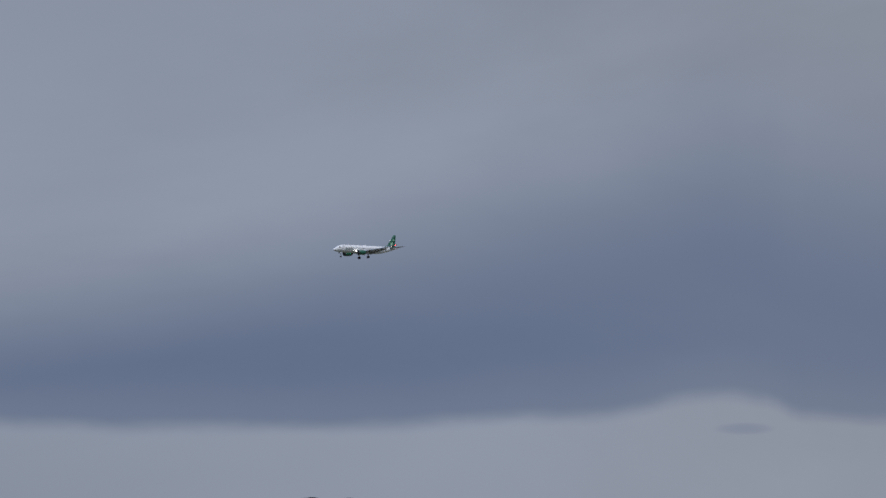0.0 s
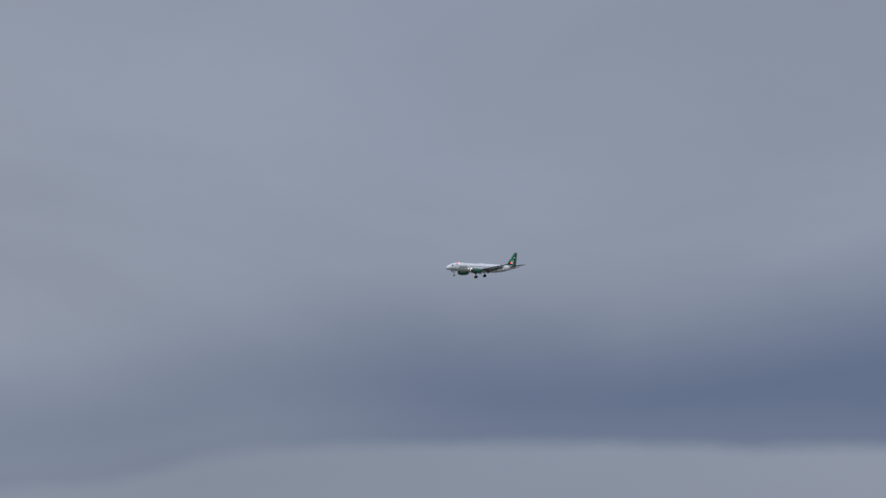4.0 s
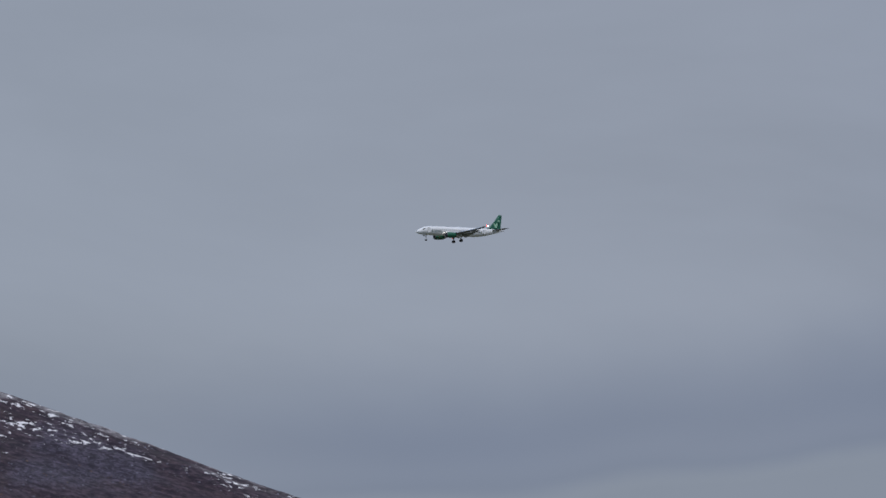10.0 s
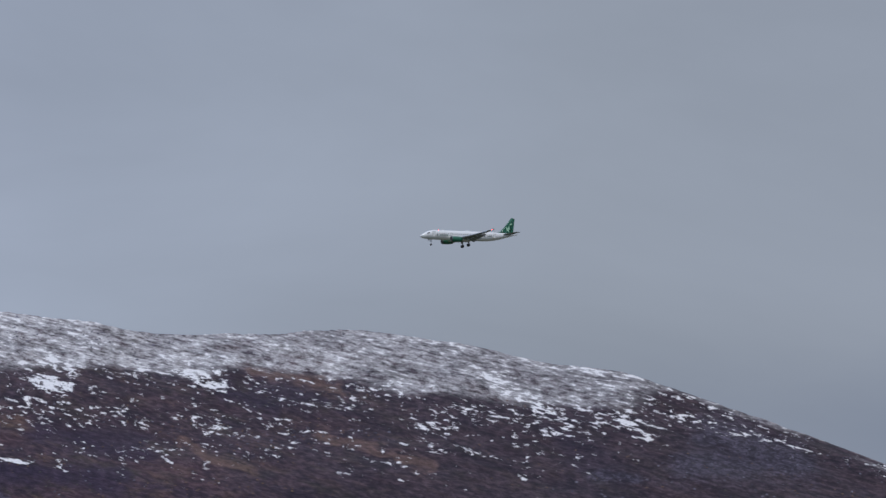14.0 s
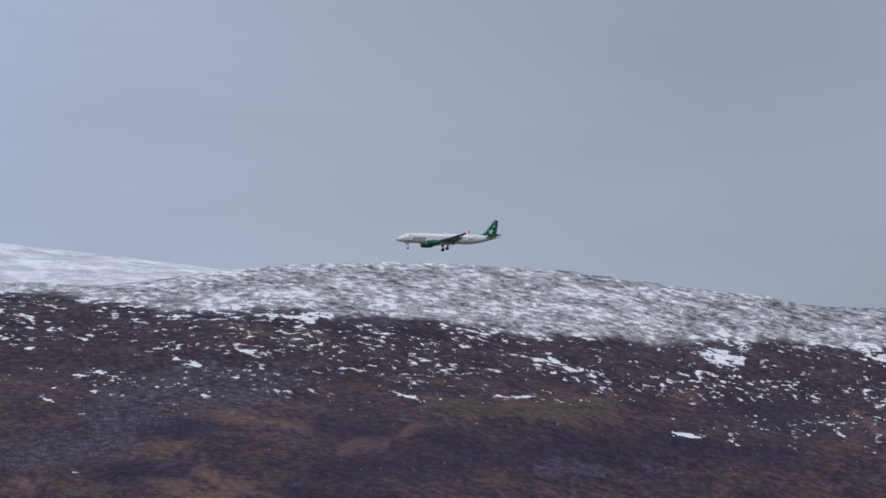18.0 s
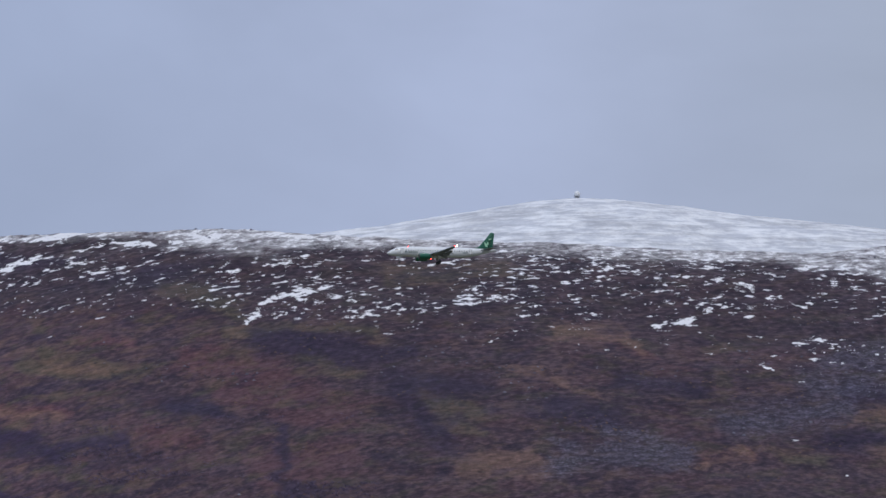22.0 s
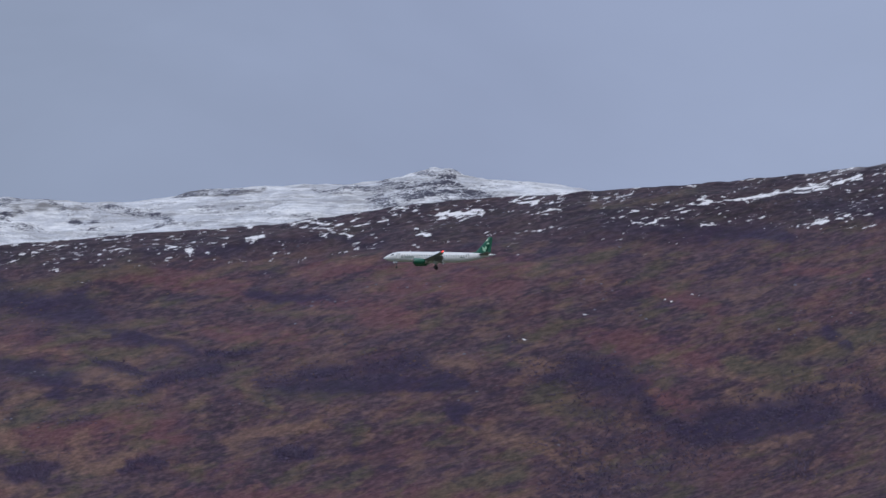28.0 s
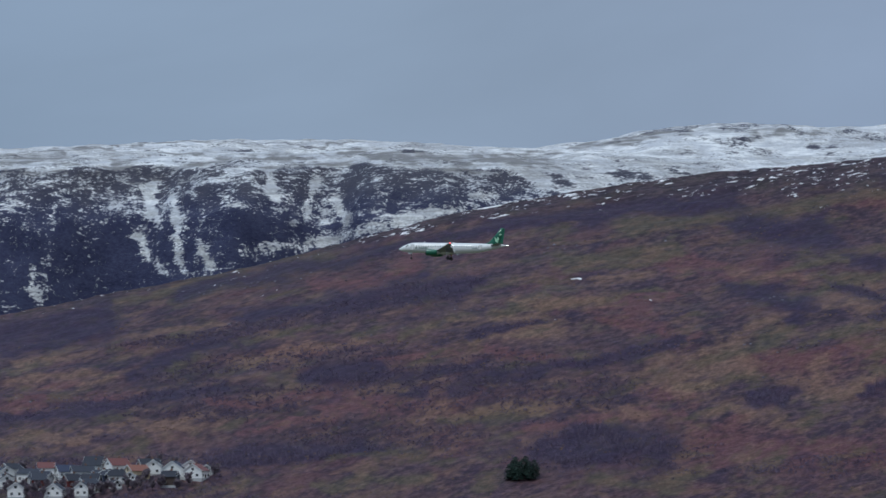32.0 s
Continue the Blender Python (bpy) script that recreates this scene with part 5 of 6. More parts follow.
        # tailplane
        stab = part("tailplane", loft([wing_section(30.4, 33.3, side * .35, .95, .10), wing_section(32.0, 34.0, side * 3.2, 1.25, .09),
                                       wing_section(33.3, 34.5, side * 5.7, 1.50, .08), wing_section(33.8, 34.6, side * 5.9, 1.53, .06)]), WINGSKIN, plane, "grey tailplane", True)
        part("elevator", loft([[(-s, side * .55, z) for s, z in ((33.15, 1.03), (34.0, .98), (33.15, .93))],
                               [(-s, side * 5.8, z) for s, z in ((34.85, 1.57), (35.35, 1.53), (34.85, 1.49))]]), WINGSKIN, stab)

        # main gear
        gx, gy = -16.9, side * 2.97
        leg = part("main_gear_leg", tube((gx, gy, -.9), (gx - .05, gy, -3.35), .14, .11), STEEL, plane, "main landing gear leg")
        part("drag_strut", tube((gx + .9, gy * .8, -1.0), (gx, gy, -2.6), .07, .06, 8), STEEL, leg)
        part("side_brace", tube((gx, gy * .42, -1.5), (gx, gy, -2.45), .07, .06, 8), STEEL, leg)
        part("torque_link", block((.42, .10, .5), (gx - .26, gy, -2.95)), STEEL, leg)
        part("gear_door", block((.95, .05, 1.35), (gx, gy + side * .24, -1.75), bevel=.02), WHITE, leg, "white gear door")
        part("axle", tube((gx - .05, gy - .5, -3.42), (gx - .05, gy + .5, -3.42), .08, .08, 8), STEEL, leg)
        for o in (-.36, .36):
            w = part("wheel", tube((gx - .05, gy + o - .05, -3.42), (gx - .05, gy + o + .05, -3.42), .30, .30, 18), RIM, leg)
            tyre = [[(gx - .05 + r * math.cos(t), gy + o + dy, -3.42 + r * math.sin(t)) for t in np.linspace(0, 6.2832, 25)[:-1]]
                    for dy, r in ((-.12, .30), (-.19, .36), (-.19, .46), (-.12, .52), (.12, .52), (.19, .46), (.19, .36), (.12, .30))]
            part("tyre", loft(tyre + tyre[:1], False), TYRE, w, "black tyre", True)

    # fin
    fin = part("fin", loft([[(-s - .9, y, z) for s, y, z in ring] for ring in (
        [(26.9, 0, 1.38), (28.6, .10, 1.35), (31, .24, 1.15), (32.7, .10, 1.15), (32.7, -.10, 1.15), (31, -.24, 1.15), (28.6, -.10, 1.35)],
        [(29.0, 0, 1.95), (29.6, .12, 1.95), (31.3, .22, 1.95), (32.85, .09, 1.95), (32.85, -.09, 1.95), (31.3, -.22, 1.95), (29.6, -.12, 1.95)],
        [(31.2, 0, 4.4), (31.5, .08, 4.4), (32.4, .15, 4.4), (33.35, .06, 4.4), (33.35, -.06, 4.4), (32.4, -.15, 4.4), (31.5, -.08, 4.4)],
        [(33.0, 0, 6.8), (33.15, .05, 6.8), (33.5, .08, 6.8), (33.85, .03, 6.8), (33.85, -.03, 6.8), (33.5, -.08, 6.8), (33.15, -.05, 6.8)])]), GREEN, plane, "green fin with pale markings", True)
    part("rudder", loft([[(-(33.68 + dx), .08, z0), (-(34.65 + dx * .55), 0, z0), (-(33.68 + dx), -.08, z0)] for dx, z0 in ((0, 1.5), (.62, 4.4), (1.05, 6.65))]), GREEN, fin)
    for side in (1, -1):
        # plain leaf-like shapes of the fin marking
        for pts in (((31.35, 2.25), (32.2, 1.95), (32.0, 3.0), (30.95, 3.75)), ((32.0, 2.6), (32.5, 2.9), (32.4, 3.6), (31.9, 3.9)), ((32.4, 4.3), (33.4, 4.5), (33.1, 4.95), (32.5, 4.75))):
            inner = [(-s - .9, side * .1, z) for s, z in pts]
            outer = [(-s - .9, side * (.25 - .02 * (z - 1.15)), z) for s, z in pts]
            part("fin_marking", loft([inner, outer]), PALE, fin, "pale green leaf-shaped marking")

    # white lamp in the end of the tail cone, shining backward
    part("tail_lamp", tube((-36.16, 0, 1.08), (-36.205, 0, 1.08), .12, .12, 14), WHITE_LAMP, plane, "white glowing tail lamp")
    # nose gear
    leg = part("nose_gear_leg", tube((-4.35, 0, -1.5), (-4.2, 0, -3.35), .09, .07), STEEL, plane, "nose landing gear leg")
    part("drag_brace", tube((-3.3, 0, -1.5), (-4.2, 0, -2.5), .05, .05, 8), STEEL, leg)
    for side in (1, -1):
        part("nose_gear_door", block((1.3, .04, .55), (-3.8, side * .38, -1.78), bevel=.01), WHITE, leg, "white nose gear door")
        w = part("wheel", tube((-4.2, side * .2 - .05, -3.45), (-4.2, side * .2 + .05, -3.45), .18, .18, 16), RIM, leg)
        tyre = [[(-4.2 + r * math.cos(t), side * .2 + dy, -3.45 + r * math.sin(t)) for t in np.linspace(0, 6.2832, 21)[:-1]]
                for dy, r in ((-.08, .18), (-.11, .24), (-.07, .32), (.07, .32), (.11, .24), (.08, .18))]
        part("tyre", loft(tyre + tyre[:1], False), TYRE, w, "black tyre", True)
    lamp_in(leg, "taxi_lamp", -4.30, 0, -2.35, .09, "bright taxi lamp")
    flasher(plane, "upper_beacon", -6.9, 0, 1.72, .12, BEACON, "red flashing beacon on the roof", BEACON_BEAT)
    flasher(plane, "lower_beacon", -14.4, 0, -2.08, .22, BEACON, "red flashing beacon under the belly", BEACON_BEAT)
    return plane


airliner = build_airliner()


# ---- growth and stones on the hill ----
def blades(places, heights, rng, per=6, spread=.45, thin=.35, lean=.35):
    """Bare-twig bushes: a fan of upright slivers at each place."""
    n = len(places)
    p = np.repeat(places, per, 0)
    h = np.repeat(heights, per) * rng.uniform(.55, 1.0, n * per)
    t = rng.uniform(0, 2 * np.pi, n * per)
    r = h * spread * np.sqrt(rng.uniform(0, 1, n * per))
    base = p + np.stack([np.cos(t) * r, np.sin(t) * r, -.2 * np.ones_like(r)], -1)
    u = rng.uniform(0, 2 * np.pi, n * per)
    w = (h * thin * rng.uniform(.5, 1.1, n * per))[:, None]
    side = np.stack([np.cos(u), np.sin(u), 0 * u], -1) * w * .5
    tip = base + np.stack([np.cos(t) * h * lean * .5 + .1 * np.cos(u), np.sin(t) * h * lean * .5, h * .75], -1)
    top = base + np.stack([np.cos(t) * h * lean, np.sin(t) * h * lean, h], -1)
    v = np.stack([base, tip + side, top, tip - side], 1).reshape(-1, 3)
    i = np.arange(n * per)[:, None] * 4
    return v, np.concatenate([i + np.array([[0, 1, 3]]), i + np.array([[1, 2, 3]])])


def mounds(places, sizes, rng, flat=.6):
    """Low cushions or stones: an uneven six-sided cap each."""
    n = len(places)
    t = np.linspace(0, 2 * np.pi, 7)[:-1][None, :] + rng.uniform(0, 1, (n, 1))
    r = sizes[:, None] * rng.uniform(.7, 1.25, (n, 6))
    rim = np.stack([np.cos(t) * r, np.sin(t) * r, -.25 * r], -1) + places[:, None, :]
    t2 = t + .5
    r2 = r * rng.uniform(.45, .75, (n, 6))
    ring = np.stack([np.cos(t2) * r2, np.sin(t2) * r2, sizes[:, None] * flat * rng.uniform(.6, 1.0, (n, 6))], -1) + places[:, None, :]
    top = places + np.stack([0 * sizes, 0 * sizes, sizes * flat * 1.05], -1)
    v = np.concatenate([rim, ring, top[:, None, :]], 1).reshape(-1, 3)
    f = []
    for j in range(6):
        q = (j + 1) % 6
        f += [(j, q, 6 + j), (q, 6 + q, 6 + j), (6 + j, 6 + q, 12)]
    i = np.arange(n)[:, None, None] * 13
    return v, (i + np.array(f)[None]).reshape(-1, 3)


def scattered(count, seed, low, high, chance, west=16.0, east=-36.0):
    """Random places on the slope between two shares of its height, kept by chance(along, up, z)."""
    rng = np.random.default_rng(seed)
    a = np.radians(rng.uniform(east, west, count))
    s = rng.uniform(low, high, count)
    d = FOOT + s * (crest_at(np.degrees(a)) - FOOT)
    x, y = -np.sin(a) * d, np.cos(a) * d
    z = hill_height(x, y)
    along, up = slope_place(x, y)
    keep = rng.uniform(0, 1, count) < chance(along, up, z)
    return np.stack([x, y, z], -1)[keep], rng


def patchy(along, up, long, high, seed, edge, soft):
    return np.clip((rough(along / long, up / high, 3, seed) - edge) / soft, 0, 1)


GULLY = [(spot(2.1, .0385), spot(1.15, .0255)), (spot(-.4, .0345), spot(1.15, .0255)), (spot(1.15, .0255), spot(1.9, .019))]
COPSES = [(spot(8.3, .0125), spot(9.4, .0120)), (spot(10.5, .0145), spot(11.6, .0150)), (spot(9.0, .022), spot(10.6, .0215)), (spot(12.7, .0104), spot(14.9, .0100)),
          (spot(11.2, .029), spot(12.9, .026)), (spot(14.9, .0062), spot(12.9, .0062)), (spot(9.9, .0265), spot(11.2, .0235)), (spot(12.2, .0335), spot(13.5, .0310))]


def birch_chance(along, up, z):
    c = patchy(along, up, 120, 46, 301, .60, .2) * np.clip((330 - up) / 120, 0, 1) * .4
    for ends in GULLY:
        c = np.maximum(c, .40 * near_line(along, up, ends, 40))
    for ends in COPSES:
        c = np.maximum(c, .30 * near_line(along, up, ends, 34))
    a = np.degrees(along / 3300)
    rise = (z - 1.7) / (FOOT + up / 740 * (crest_at(a) - FOOT))
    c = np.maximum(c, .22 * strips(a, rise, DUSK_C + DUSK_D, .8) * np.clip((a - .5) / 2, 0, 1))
    return c * np.clip(rough(along / 9, up / 9, 2, 305) * .8 + .75, .1, 1)


pts, rng = scattered(560000, 41, .005, .62, birch_chance, 16.0, -10.0)
v, f = blades(pts, rng.uniform(.7, 1.8, len(pts)), rng, 8, .6, .26, .4)
tagged(sheet("birch_thicket", v, f, BIRCH, False), "leafless purple-brown mountain birch thickets on the slope", "thicket", kind="stuff")
GROVES = [(8.87, 0.0134, 8.32, 0.0125, 4.0), (9.30, 0.0110, 8.97, 0.0106, 2.5), (9.52, 0.0148, 9.25, 0.0144, 1.9), (12.66, 0.0110, 11.47, 0.0125, 2.2),
        (11.69, 0.0234, 11.25, 0.0248, 1.9), (14.62, 0.0313, 13.97, 0.0323, 3.1), (9.23, 0.0150, 8.75, 0.0146, 2.8), (7.39, 0.0215, 7.12, 0.0224, 2.5),
        (6.38, 0.0217, 6.27, 0.0227, 1.9), (5.02, 0.0241, 4.75, 0.0246, 2.2), (7.35, 0.0217, 7.19, 0.0212, 2.5), (0.14, 0.0260, -0.18, 0.0203, 2.8)]


def grove_chance(along, up, z):
    a = np.degrees(along / 3300)
    return .5 * strips(a, (z - 1.7) / (FOOT + up / 740 * (crest_at(a) - FOOT)), GROVES, .8)


pts, rng = scattered(150000, 45, .005, .62, grove_chance, 16.0, -2.0)
v, f = blades(pts, rng.uniform(2.2, 5.0, len(pts)), rng, 6, .22, .09, .18)
tagged(sheet("birch_grove", v, f, BIRCH, False), "groves of tall leafless purple-grey birches on the lower slope", "birch grove", kind="stuff")
pts, rng = scattered(60000, 42, .01, .85, lambda u, v, z: patchy(u, v, 70, 24, 311, .15, .5) * .45)
v, f = mounds(pts, rng.uniform(.25, .65, len(pts)), rng, .55)
tagged(sheet("juniper_scrub", v, f, JUNIPER, False), "low dark green juniper and crowberry scrub", "scrub", kind="stuff")
pts, rng = scattered(60000, 43, .01, .75, lambda u, v, z: patchy(u, v, 85, 22, 321, .20, .5) * np.clip(1.3 - z / 190, 0, 1))
v, f = mounds(pts, rng.uniform(.25, .8, len(pts)), rng, .6)
tagged(sheet("dwarf_birch_scrub", v, f, RUST, False), "low rust-brown dwarf birch scrub", "scrub", kind="stuff")


def stone_chance(along, up, z):
    c = patchy(along, up, 60, 40, 331, .45, .4) * np.clip((up - 180) / 250, .05, .8)
    a = np.degrees(along / 3300)
    rise = (z - 1.7) / (FOOT + up / 740 * (crest_at(a) - FOOT))
    return np.maximum(c, strips(a, rise, SCREE_A) * .55)


pts, rng = scattered(46000, 44, .15, 1.0, stone_chance)
v, f = mounds(pts, .22 + .8 * rng.uniform(0, 1, len(pts)) ** 3, rng, .75)
tagged(sheet("scree_stones", v, f, STONE, False), "loose lichen-grey stones and boulders on the slope", "stones", kind="stuff")


# ---- pines ----
TRUNK = material("grey_pine_bark", (.06, .045, .038), .95, vary=.3, grain=6)


def build_pine(at, tall, wide, seed):
    rng = np.random.default_rng(seed)
    tree = tagged(new("pine"), "round dark green pine in a small grove", "tree", "pine grove")
    tree.matrix_basis = Matrix.Translation(at)
    part("trunk", tube((0, 0, -.6), (0, 0, tall * .97), tall * .022, .03, 8), TRUNK, tree)
    v, f = [], []
    for _ in range(520):
        h = rng.uniform(.10, 1.0)
        r = wide * math.sqrt(max(1.02 - (2 * h - .75) ** 2 * .62, .02)) * rng.uniform(.3, 1.0)
        t = rng.uniform(0, 6.283)
        c = np.array([math.cos(t) * r, math.sin(t) * r, h * tall])
        w = rng.uniform(.35, .75) * (1.15 - .6 * h)
        out = np.array([math.cos(t), math.sin(t), -.45]) * w
        side = np.array([-math.sin(t), math.cos(t), rng.uniform(-.2, .2)]) * w * .55
        upv = np.array([0, 0, w * .4])
        n = len(v)
        v += [c - out * .8 + upv, c + side, c + out, c - side, c - upv * .6]
        f += [(n, n + 1, n + 2), (n, n + 2, n + 3), (n + 4, n + 2, n + 1), (n + 4, n + 3, n + 2)]
    part("crown", shape([tuple(q) for q in v], f), PINE, tree)
    return tree


for i, (da, dr, tall, wide) in enumerate(((-.11, 0, 8.8, 2.6), (-.06, -.0004, 9.0, 2.8), (0, .0003, 8.6, 2.9), (.05, -.0004, 8.9, 2.9), (.09, .0002, 8.3, 2.8),
                                          (.13, -.0003, 7.6, 2.6), (-.02, .0007, 8.7, 2.8), (.075, .0007, 8.2, 2.8))):
    build_pine(on_hill(9.70 + da, .0079 + dr), tall, wide, 500 + i)


# ---- the village at the foot of the hill ----
PAINT = {n: material(n + "_weatherboard", c, .75, vary=.12, grain=1.5) for n, c in (
    ("white", (.88, .88, .88)), ("grey", (.50, .51, .53)), ("maroon", (.16, .030, .030)), ("navy", (.040, .050, .090)), ("teal", (.14, .23, .26)),
    ("cream", (.62, .50, .34)), ("brown", (.075, .055, .050)))}
TILES = {n: material(n + "_roof_tiles", c, .7, vary=.22, grain=1.2, bump=.03) for n, c in (
    ("slate", (.027, .031, .050)), ("black", (.018, .020, .034)), ("red", (.16, .055, .054)), ("blue", (.030, .040, .085)), ("orange", (.23, .095, .070)), ("navy", (.022, .027, .062)))}
TRIM = material("white_trim_boards", (.78, .79, .80), .6, vary=.05, grain=3)
GLASS = material("dark_window_glass", (.03, .035, .045), .12)
BRICKS = material("chimney_brick", (.20, .12, .10), .85, vary=.25, grain=5)


def build_house(at, turn, wide, way, wall, roof, seed):
    """A gabled wooden house; way g shows its gable to the fjord, s its long side."""
    rng = random.Random(seed)
    kinds = {"slate": "grey", "black": "black", "red": "red", "blue": "blue-grey", "orange": "orange", "navy": "dark blue"}
    house = tagged(new("house"), f"{wall} wooden house with a {kinds[roof]} gabled roof", "house", "village houses")
    wide *= .94
    long, deep = (wide, 8.0 if wide > 6 else 5.0) if way == "s" else (8.5 if wide > 6 else 6.0, wide)
    eave = rng.uniform(3.3, 4.4) if wide > 6 else 2.8
    pitch = rng.uniform(.54, .76)
    rise = deep / 2 * pitch
    house.matrix_basis = Matrix.Translation(at) @ Matrix.Rotation(turn + (math.pi / 2 if way == "g" else 0) + rng.uniform(-.6, .6), 4, "Z")
    L, D = long / 2, deep / 2
    part("foundation", block((long + .1, deep + .1, 3.0), (0, 0, -1.2)), PAINT["grey"], house, "grey concrete foundation")
    walls = shape([(-L, -D, .3), (L, -D, .3), (L, D, .3), (-L, D, .3), (-L, -D, eave), (L, -D, eave), (L, D, eave), (-L, D, eave), (-L, 0, eave + rise), (L, 0, eave + rise)],
                  [(0, 1, 5, 4), (2, 3, 7, 6), (0, 4, 8, 7, 3), (1, 2, 6, 9, 5), (4, 5, 9, 8), (6, 7, 8, 9), (3, 2, 1, 0)])
    part("wall", walls, PAINT[wall], house)
    o, th = .45, .16
    slabs = []
    for sgn in (-1, 1):
        y1, z1 = sgn * (D + o), eave - o * pitch
        slabs.append(part("roof_slope", shape([(-L - o, 0, eave + rise + .02), (L + o, 0, eave + rise + .02), (L + o, y1, z1 + .02), (-L - o, y1, z1 + .02),
                                               (-L - o, 0, eave + rise + th + .05), (L + o, 0, eave + rise + th + .05), (L + o, y1, z1 + th), (-L - o, y1, z1 + th)],
                                              [(3, 2, 1, 0), (4, 5, 6, 7), (0, 1, 5, 4), (1, 2, 6, 5), (2, 3, 7, 6), (3, 0, 4, 7)]), TILES[roof], house))
        for end in (-1, 1):
            x = end * (L + o + .02)
            part("barge_board", shape([(x, 0, eave + rise - .22), (x, y1, z1 - .2), (x, y1, z1 + .2), (x, 0, eave + rise + .22),
                                       (x + end * .05, 0, eave + rise - .22), (x + end * .05, y1, z1 - .2), (x + end * .05, y1, z1 + .2), (x + end * .05, 0, eave + rise + .22)],
                                      [(0, 1, 2, 3), (7, 6, 5, 4), (0, 4, 5, 1), (1, 5, 6, 2), (2, 6, 7, 3), (3, 7, 4, 0)]), TRIM, house, "white barge board")
    part("chimney", block((.7, .7, 1.7), (L * .3, D * .12, eave + rise + .35), bevel=.03), BRICKS, house, "brick chimney")

    def window(x, y, z, w, h, facing):
        deepw = (w, .10, h) if facing == "y" else (.10, w, h)
        sx, sy = (0, math.copysign(.02, y)) if facing == "y" else (math.copysign(.02, x), 0)
        fr = part("window", block(tuple(q + (.16 if i != (1 if facing == "y" else 0) else 0) for i, q in enumerate(deepw)), (x + sx, y + sy, z)), TRIM, house)
        part("pane", block(tuple(q if i != (1 if facing == "y" else 0) else .12 for i, q in enumerate(deepw)), (x + sx * 1.6, y + sy * 1.6, z)), GLASS, fr)
    n = max(2, int(long // 2.6))
    for i in range(n):
        x = (i + .5) / n * long - L
        for sgn in (-1, 1):
            if i == n // 2 and sgn < 0:
                part("door", block((.95, .09, 2.05), (x, sgn * (D + .02), 1.35)), PAINT["brown"], house, "dark brown door")
            else:
                window(x, sgn * D, 1.75, 1.15, 1.15, "y")
            if eave > 4.6:
                window(x, sgn * D, 3.85, 1.1, 1.0, "y")
    for sgn in (-1, 1):
        for y in (-D * .48, D * .48):
            window(sgn * L, y, 1.75, 1.1, 1.15, "x")
        window(sgn * L, 0, eave + rise * .2, 1.2, 1.15, "x")
    return house


def terrace(rise):
    """The houses stand in close rows on the lowest slope."""
    return .0050 + (rise - .0054) * .86


HOUSES = (
    (14.68, 0.0085, 8, "g", "white", "slate"),
    (14.66, 0.0072, 7, "g", "white", "black"),
    (14.56, 0.0052, 8, "g", "white", "slate"),
    (14.19, 0.0053, 9, "g", "white", "slate"),
    (13.92, 0.0054, 7, "g", "white", "slate"),
    (14.28, 0.0093, 8, "s", "white", "red"),
    (14.10, 0.0089, 9, "s", "white", "blue"),
    (14.43, 0.0081, 11, "s", "white", "slate"),
    (14.33, 0.0074, 10, "s", "grey", "slate"),
    (14.23, 0.0080, 5, "g", "white", "slate"),
    (13.93, 0.0086, 11, "s", "white", "slate"),
    (14.03, 0.0070, 8, "s", "maroon", "black"),
    (13.85, 0.0069, 9, "s", "navy", "black"),
    (13.76, 0.0083, 7, "g", "teal", "slate"),
)
LOWER_HOUSES = (
    (13.62, 0.0080, 9, "s", "white", "black"),
    (13.62, 0.0069, 5, "g", "white", "black"),
    (13.60, 0.0099, 11, "s", "white", "red"),
    (13.41, 0.0087, 10, "s", "cream", "orange"),
    (13.29, 0.0098, 10, "s", "white", "black"),
    (13.05, 0.0091, 11, "g", "white", "navy"),
    (12.84, 0.0088, 10, "g", "white", "red"),
    (13.10, 0.0075, 7, "s", "brown", "black"),
    (14.00, 0.0097, 5, "g", "white", "slate"),
    (13.83, 0.0098, 9, "s", "grey", "black"),
    (12.73, 0.0097, 5, "g", "grey", "slate"),
    (14.66, 0.0082, 6, "g", "white", "slate"),
    (14.08, 0.0070, 6, "s", "white", "black"),
    (13.87, 0.0062, 8, "s", "white", "slate"),
    (13.48, 0.0083, 6, "g", "white", "black"),
    (13.09, 0.0080, 7, "s", "navy", "black"),
    (13.25, 0.0097, 8, "g", "white", "navy"),
    (12.90, 0.0096, 9, "g", "white", "slate"),
    (14.61, 0.0093, 8, "s", "grey", "black"),
    (13.82, 0.0106, 9, "s", "white", "black"),
    (13.75, 0.0080, 8, "s", "navy", "slate"),
    (14.34, 0.0069, 7, "s", "maroon", "slate"),
)
for i, (bearing, rise, wide, way, wall, roof) in enumerate(HOUSES + LOWER_HOUSES):
    build_house(on_hill(bearing, terrace(rise)) - Vector((0, 0, .2)), radians(bearing), wide, way, wall, roof, 900 + i)


# ---- bare garden trees between the houses ----
BARK = material("dark_birch_bark", (.085, .070, .072), .9, vary=.3, grain=5)
TWIGS = twig_material("bare_garden_twigs", (.125, .104, .140), (.23, .19, .215))


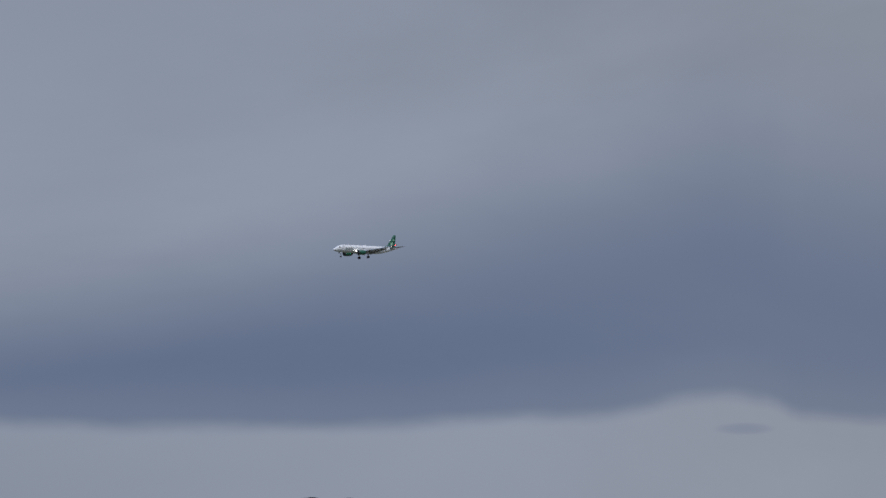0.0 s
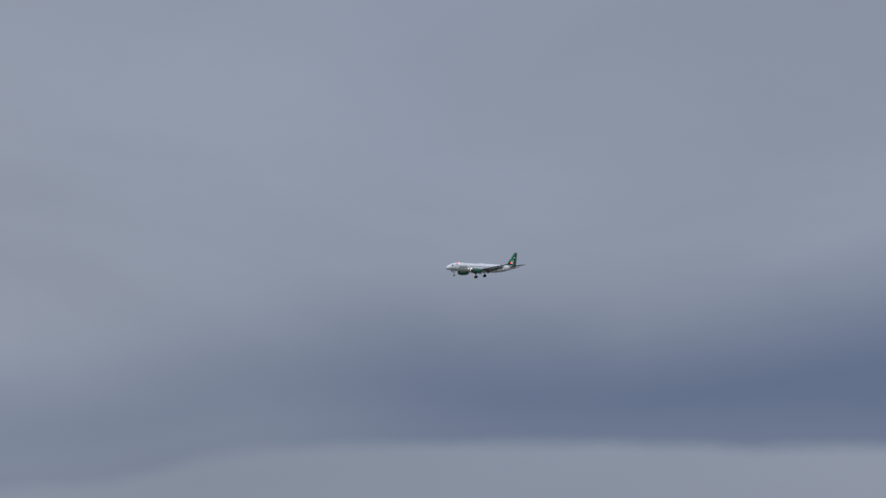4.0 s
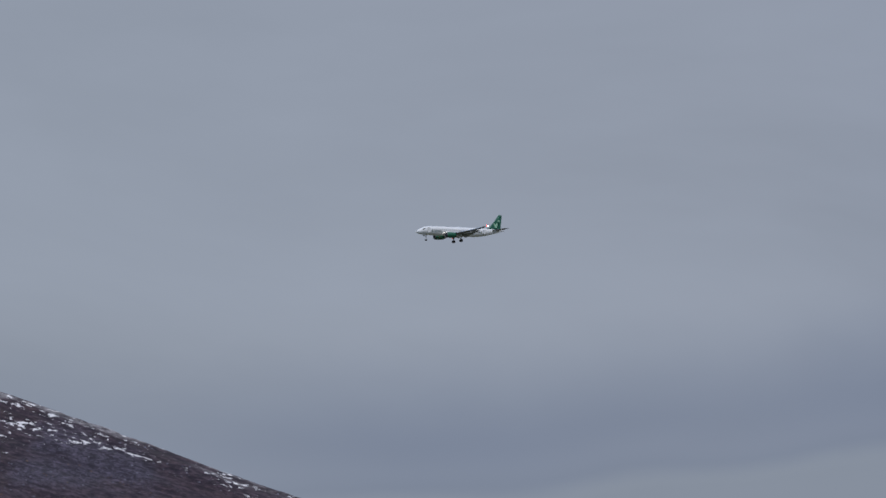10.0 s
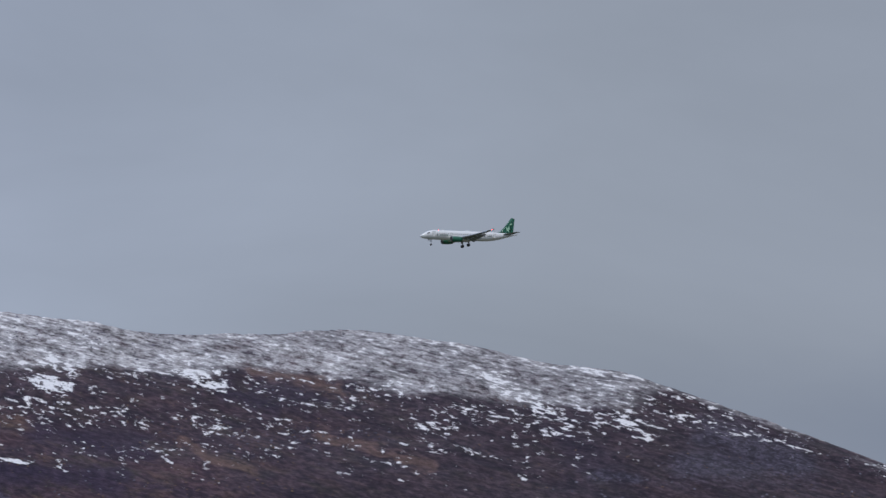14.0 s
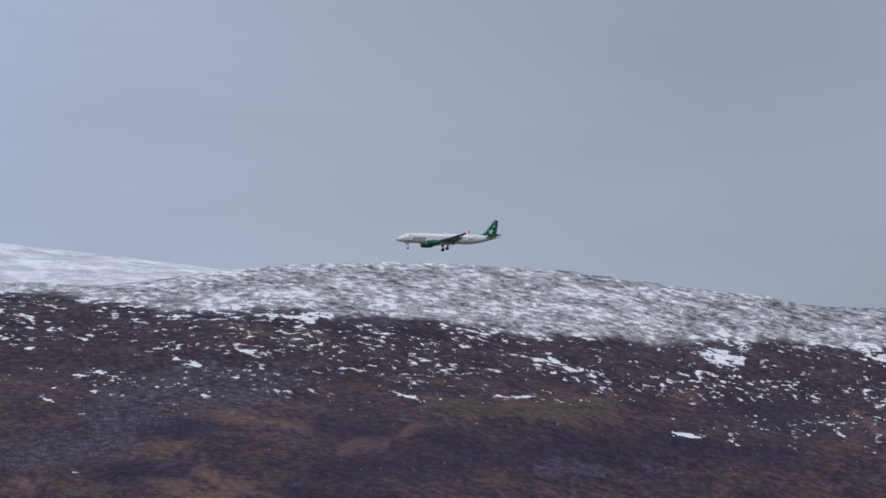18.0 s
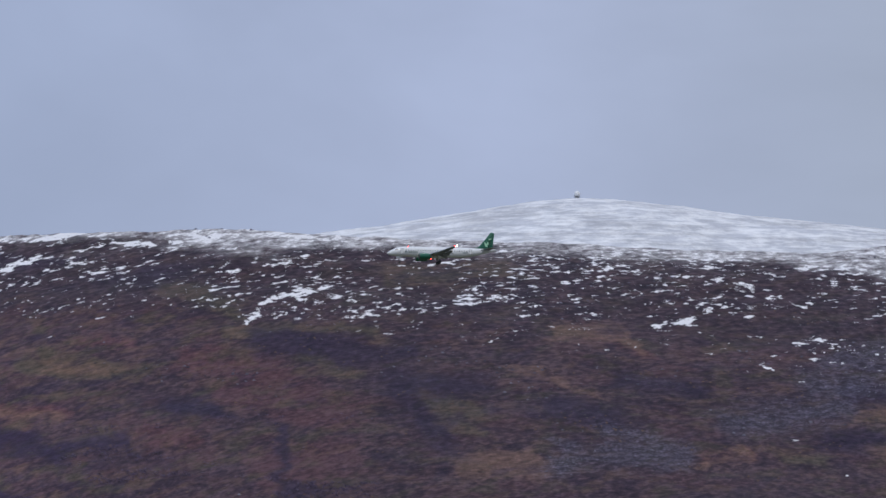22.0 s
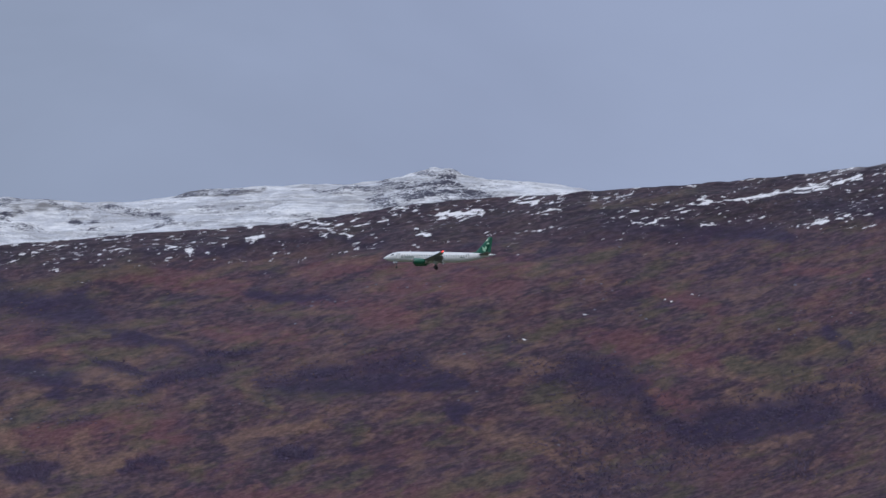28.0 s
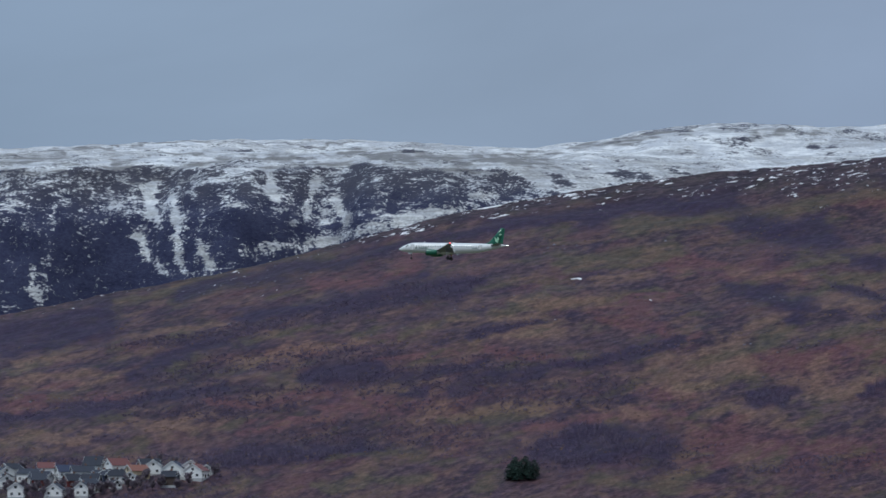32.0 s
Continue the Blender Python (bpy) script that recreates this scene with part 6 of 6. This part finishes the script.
def build_garden_tree(at, tall, seed):
    rng = np.random.default_rng(seed)
    tree = tagged(new("bare_tree"), "leafless dark brown birch in a village garden", "tree", "village trees")
    tree.matrix_basis = Matrix.Translation(at)
    part("trunk", tube((0, 0, -.8), (.2, .1, tall * .8), tall * .022, .03, 8), BARK, tree)
    v, f = [], []
    for i in range(9):
        t, h = i * 2.4 + rng.uniform(-.4, .4), rng.uniform(.22, .7) * tall
        reach = tall * rng.uniform(.16, .30)
        end = np.array([math.cos(t) * reach, math.sin(t) * reach, h + reach * rng.uniform(.8, 1.5)])
        part("limb", tube((.1, .05, h), tuple(end), tall * .008, .02, 5), BARK, tree)
        for q in range(26):
            c = end * rng.uniform(.45, 1.05) + rng.normal(0, tall * .055, 3) + np.array([0, 0, h * .25])
            d = rng.normal(0, 1, 3) * .35 + np.array([0, 0, .8])
            side = np.cross(d, rng.normal(0, 1, 3)) * .28
            n = len(v)
            v += [c, c + d * .6 + side, c + d * 1.3, c + d * .6 - side]
            f += [(n, n + 1, n + 2), (n, n + 2, n + 3)]
    part("crown", shape([tuple(q) for q in v], f), TWIGS, tree)


GARDENS = ((14.66, .0058, 6), (14.47, .0048, 7), (14.30, .0050, 6), (14.06, .0047, 7), (14.0, .0060, 5), (13.85, .0049, 7), (14.62, .0064, 5), (14.27, .0064, 5), (13.64, .0054, 6),
           (14.40, .0054, 6), (14.36, .0062, 5), (13.76, .0056, 7), (13.70, .0060, 6), (13.50, .0064, 7), (13.44, .0060, 6), (13.38, .0067, 7), (13.26, .0063, 6), (13.18, .0068, 7),
           (13.02, .0064, 6), (12.92, .0072, 7), (13.20, .0107, 8), (13.30, .0108, 6), (12.66, .0090, 7),
           (14.50, .0098, 6), (13.06, .0104, 6), (14.50, .0066, 5), (14.12, .0062, 6), (13.93, .0074, 5), (13.32, .0082, 6))
for i, (bearing, rise, tall) in enumerate(GARDENS):
    build_garden_tree(on_hill(bearing, terrace(rise)), tall * .78, 1300 + i)


# ---- radar station on the snowy summit ----
def build_radome():
    a, d = radians(-8.6), 4496.0
    x, y = -math.sin(a) * d, math.cos(a) * d
    z = float(dome_height(np.array([x]), np.array([y]))[0])
    thing = tagged(new("radar_dome"), "white radar dome on a grey round base at the summit", "radar dome")
    thing.matrix_basis = Matrix.Translation((x, y, z - 1.7))
    part("base", tube((0, 0, -1), (0, 0, 2.6), 1.6, 1.5, 20), PAINT["grey"], thing, "grey concrete base")
    part("gallery", tube((0, 0, 2.5), (0, 0, 2.75), 2.4, 2.4, 20), STEEL, thing)
    bm = bmesh.new()
    bmesh.ops.create_icosphere(bm, subdivisions=2, radius=2.45, matrix=Matrix.Translation((0, 0, 4.7)))
    part("dome", bm, TRIM, thing, "white panelled dome")
    part("cabin", block((2.2, 3.2, 2.0), (.2, 3.6, .6), bevel=.05), STEEL, thing, "dark equipment cabin")
    return thing


build_radome()


# ---- what moves ----
# seconds, east and height of the nose over the eye
FLIGHT = [(0, 1627.8, 224.5), (0.5, 1593.8, 222.8), (1, 1559.9, 221.1), (1.5, 1526.2, 219.4), (2, 1492.6, 217.7), (2.5, 1459.1, 216.0), (3, 1425.7,
    214.3), (3.5, 1392.5, 212.6), (4, 1359.4, 210.9), (4.5, 1326.4, 209.2), (5, 1293.5, 207.5), (5.5, 1260.7, 205.8), (6, 1228.0, 204.1), (6.5,
    1195.5, 202.4), (7, 1163.0, 200.7), (7.5, 1130.7, 199.0), (8, 1098.4, 197.3), (8.5, 1066.3, 195.6), (9, 1034.3, 193.9), (9.5, 1002.0, 192.7), (10,
    970.0, 191.4), (10.5, 938.2, 189.9), (11, 906.4, 188.3), (11.5, 874.6, 186.8), (12, 843.0, 185.2), (12.5, 811.4, 183.6), (13, 779.9, 181.9),
    (13.5, 748.6, 180.1), (14, 717.4, 178.2), (14.5, 686.3, 176.3), (15, 655.3, 174.4), (15.5, 624.4, 172.4), (16, 593.5, 170.5), (16.5, 562.7,
    168.4), (17, 532.1, 166.3), (17.5, 501.7, 164.2), (18, 471.4, 162.0), (18.5, 441.0, 159.8), (19, 410.7, 157.6), (19.5, 380.4, 155.3), (20, 350.1,
    153.0), (20.5, 319.6, 150.7), (21, 289.0, 148.4), (21.5, 258.5, 146.1), (22, 228.2, 143.5), (22.5, 198.0, 140.8), (23, 167.7, 138.2), (23.5,
    137.5, 135.6), (24, 107.5, 132.8), (24.5, 77.5, 130.1), (25, 47.2, 127.5), (25.5, 17.0, 125.0), (26, -13.0, 122.3), (26.5, -42.9, 119.6), (27,
    -72.9, 117.0), (27.5, -102.8, 114.3), (28, -132.6, 111.6), (28.5, -162.4, 108.6), (29, -192.0, 105.7), (29.5, -221.7, 102.9), (30, -251.4, 100.3),
    (30.5, -281.0, 98.1), (31, -310.7, 95.9), (31.5, -340.4, 93.8), (32, -370.2, 91.6)]


def nose_up(t):
    """The airliner raises its nose as it slows."""
    return float(np.interp(t, [0, 13, 32], [-1.3, 0.2, 1.2]))


def turning(at, beat):
    """Rows for a lamp's added screen: shut toward the north flank, open for each flash, turning one way."""
    first, gap, lit = beat
    rows, turn, t = [(0.0, pose(*at, 0, 0, 0))], 0, first
    while t + lit < 31.9:
        for dt, step in ((-.067, 0), (-.033, 60), (0, 120), (.033, 180), (lit, 180), (lit + .033, 240), (lit + .067, 300), (lit + .1, 360)):
            rows.append((t + dt, pose(*at, 0, 0, turn + step)))
        turn, t = turn + 360, t + gap
    return rows + [(32.0, pose(*at, 0, 0, 0))]


def motions():
    for screen, at, beat in FLASHERS:
        walk(screen, turning(at, beat))
    walk(airliner, [(t, pose(x, RANGE, z + EYE[2], 0, -nose_up(t), 180)) for t, x, z in FLIGHT])


motions()
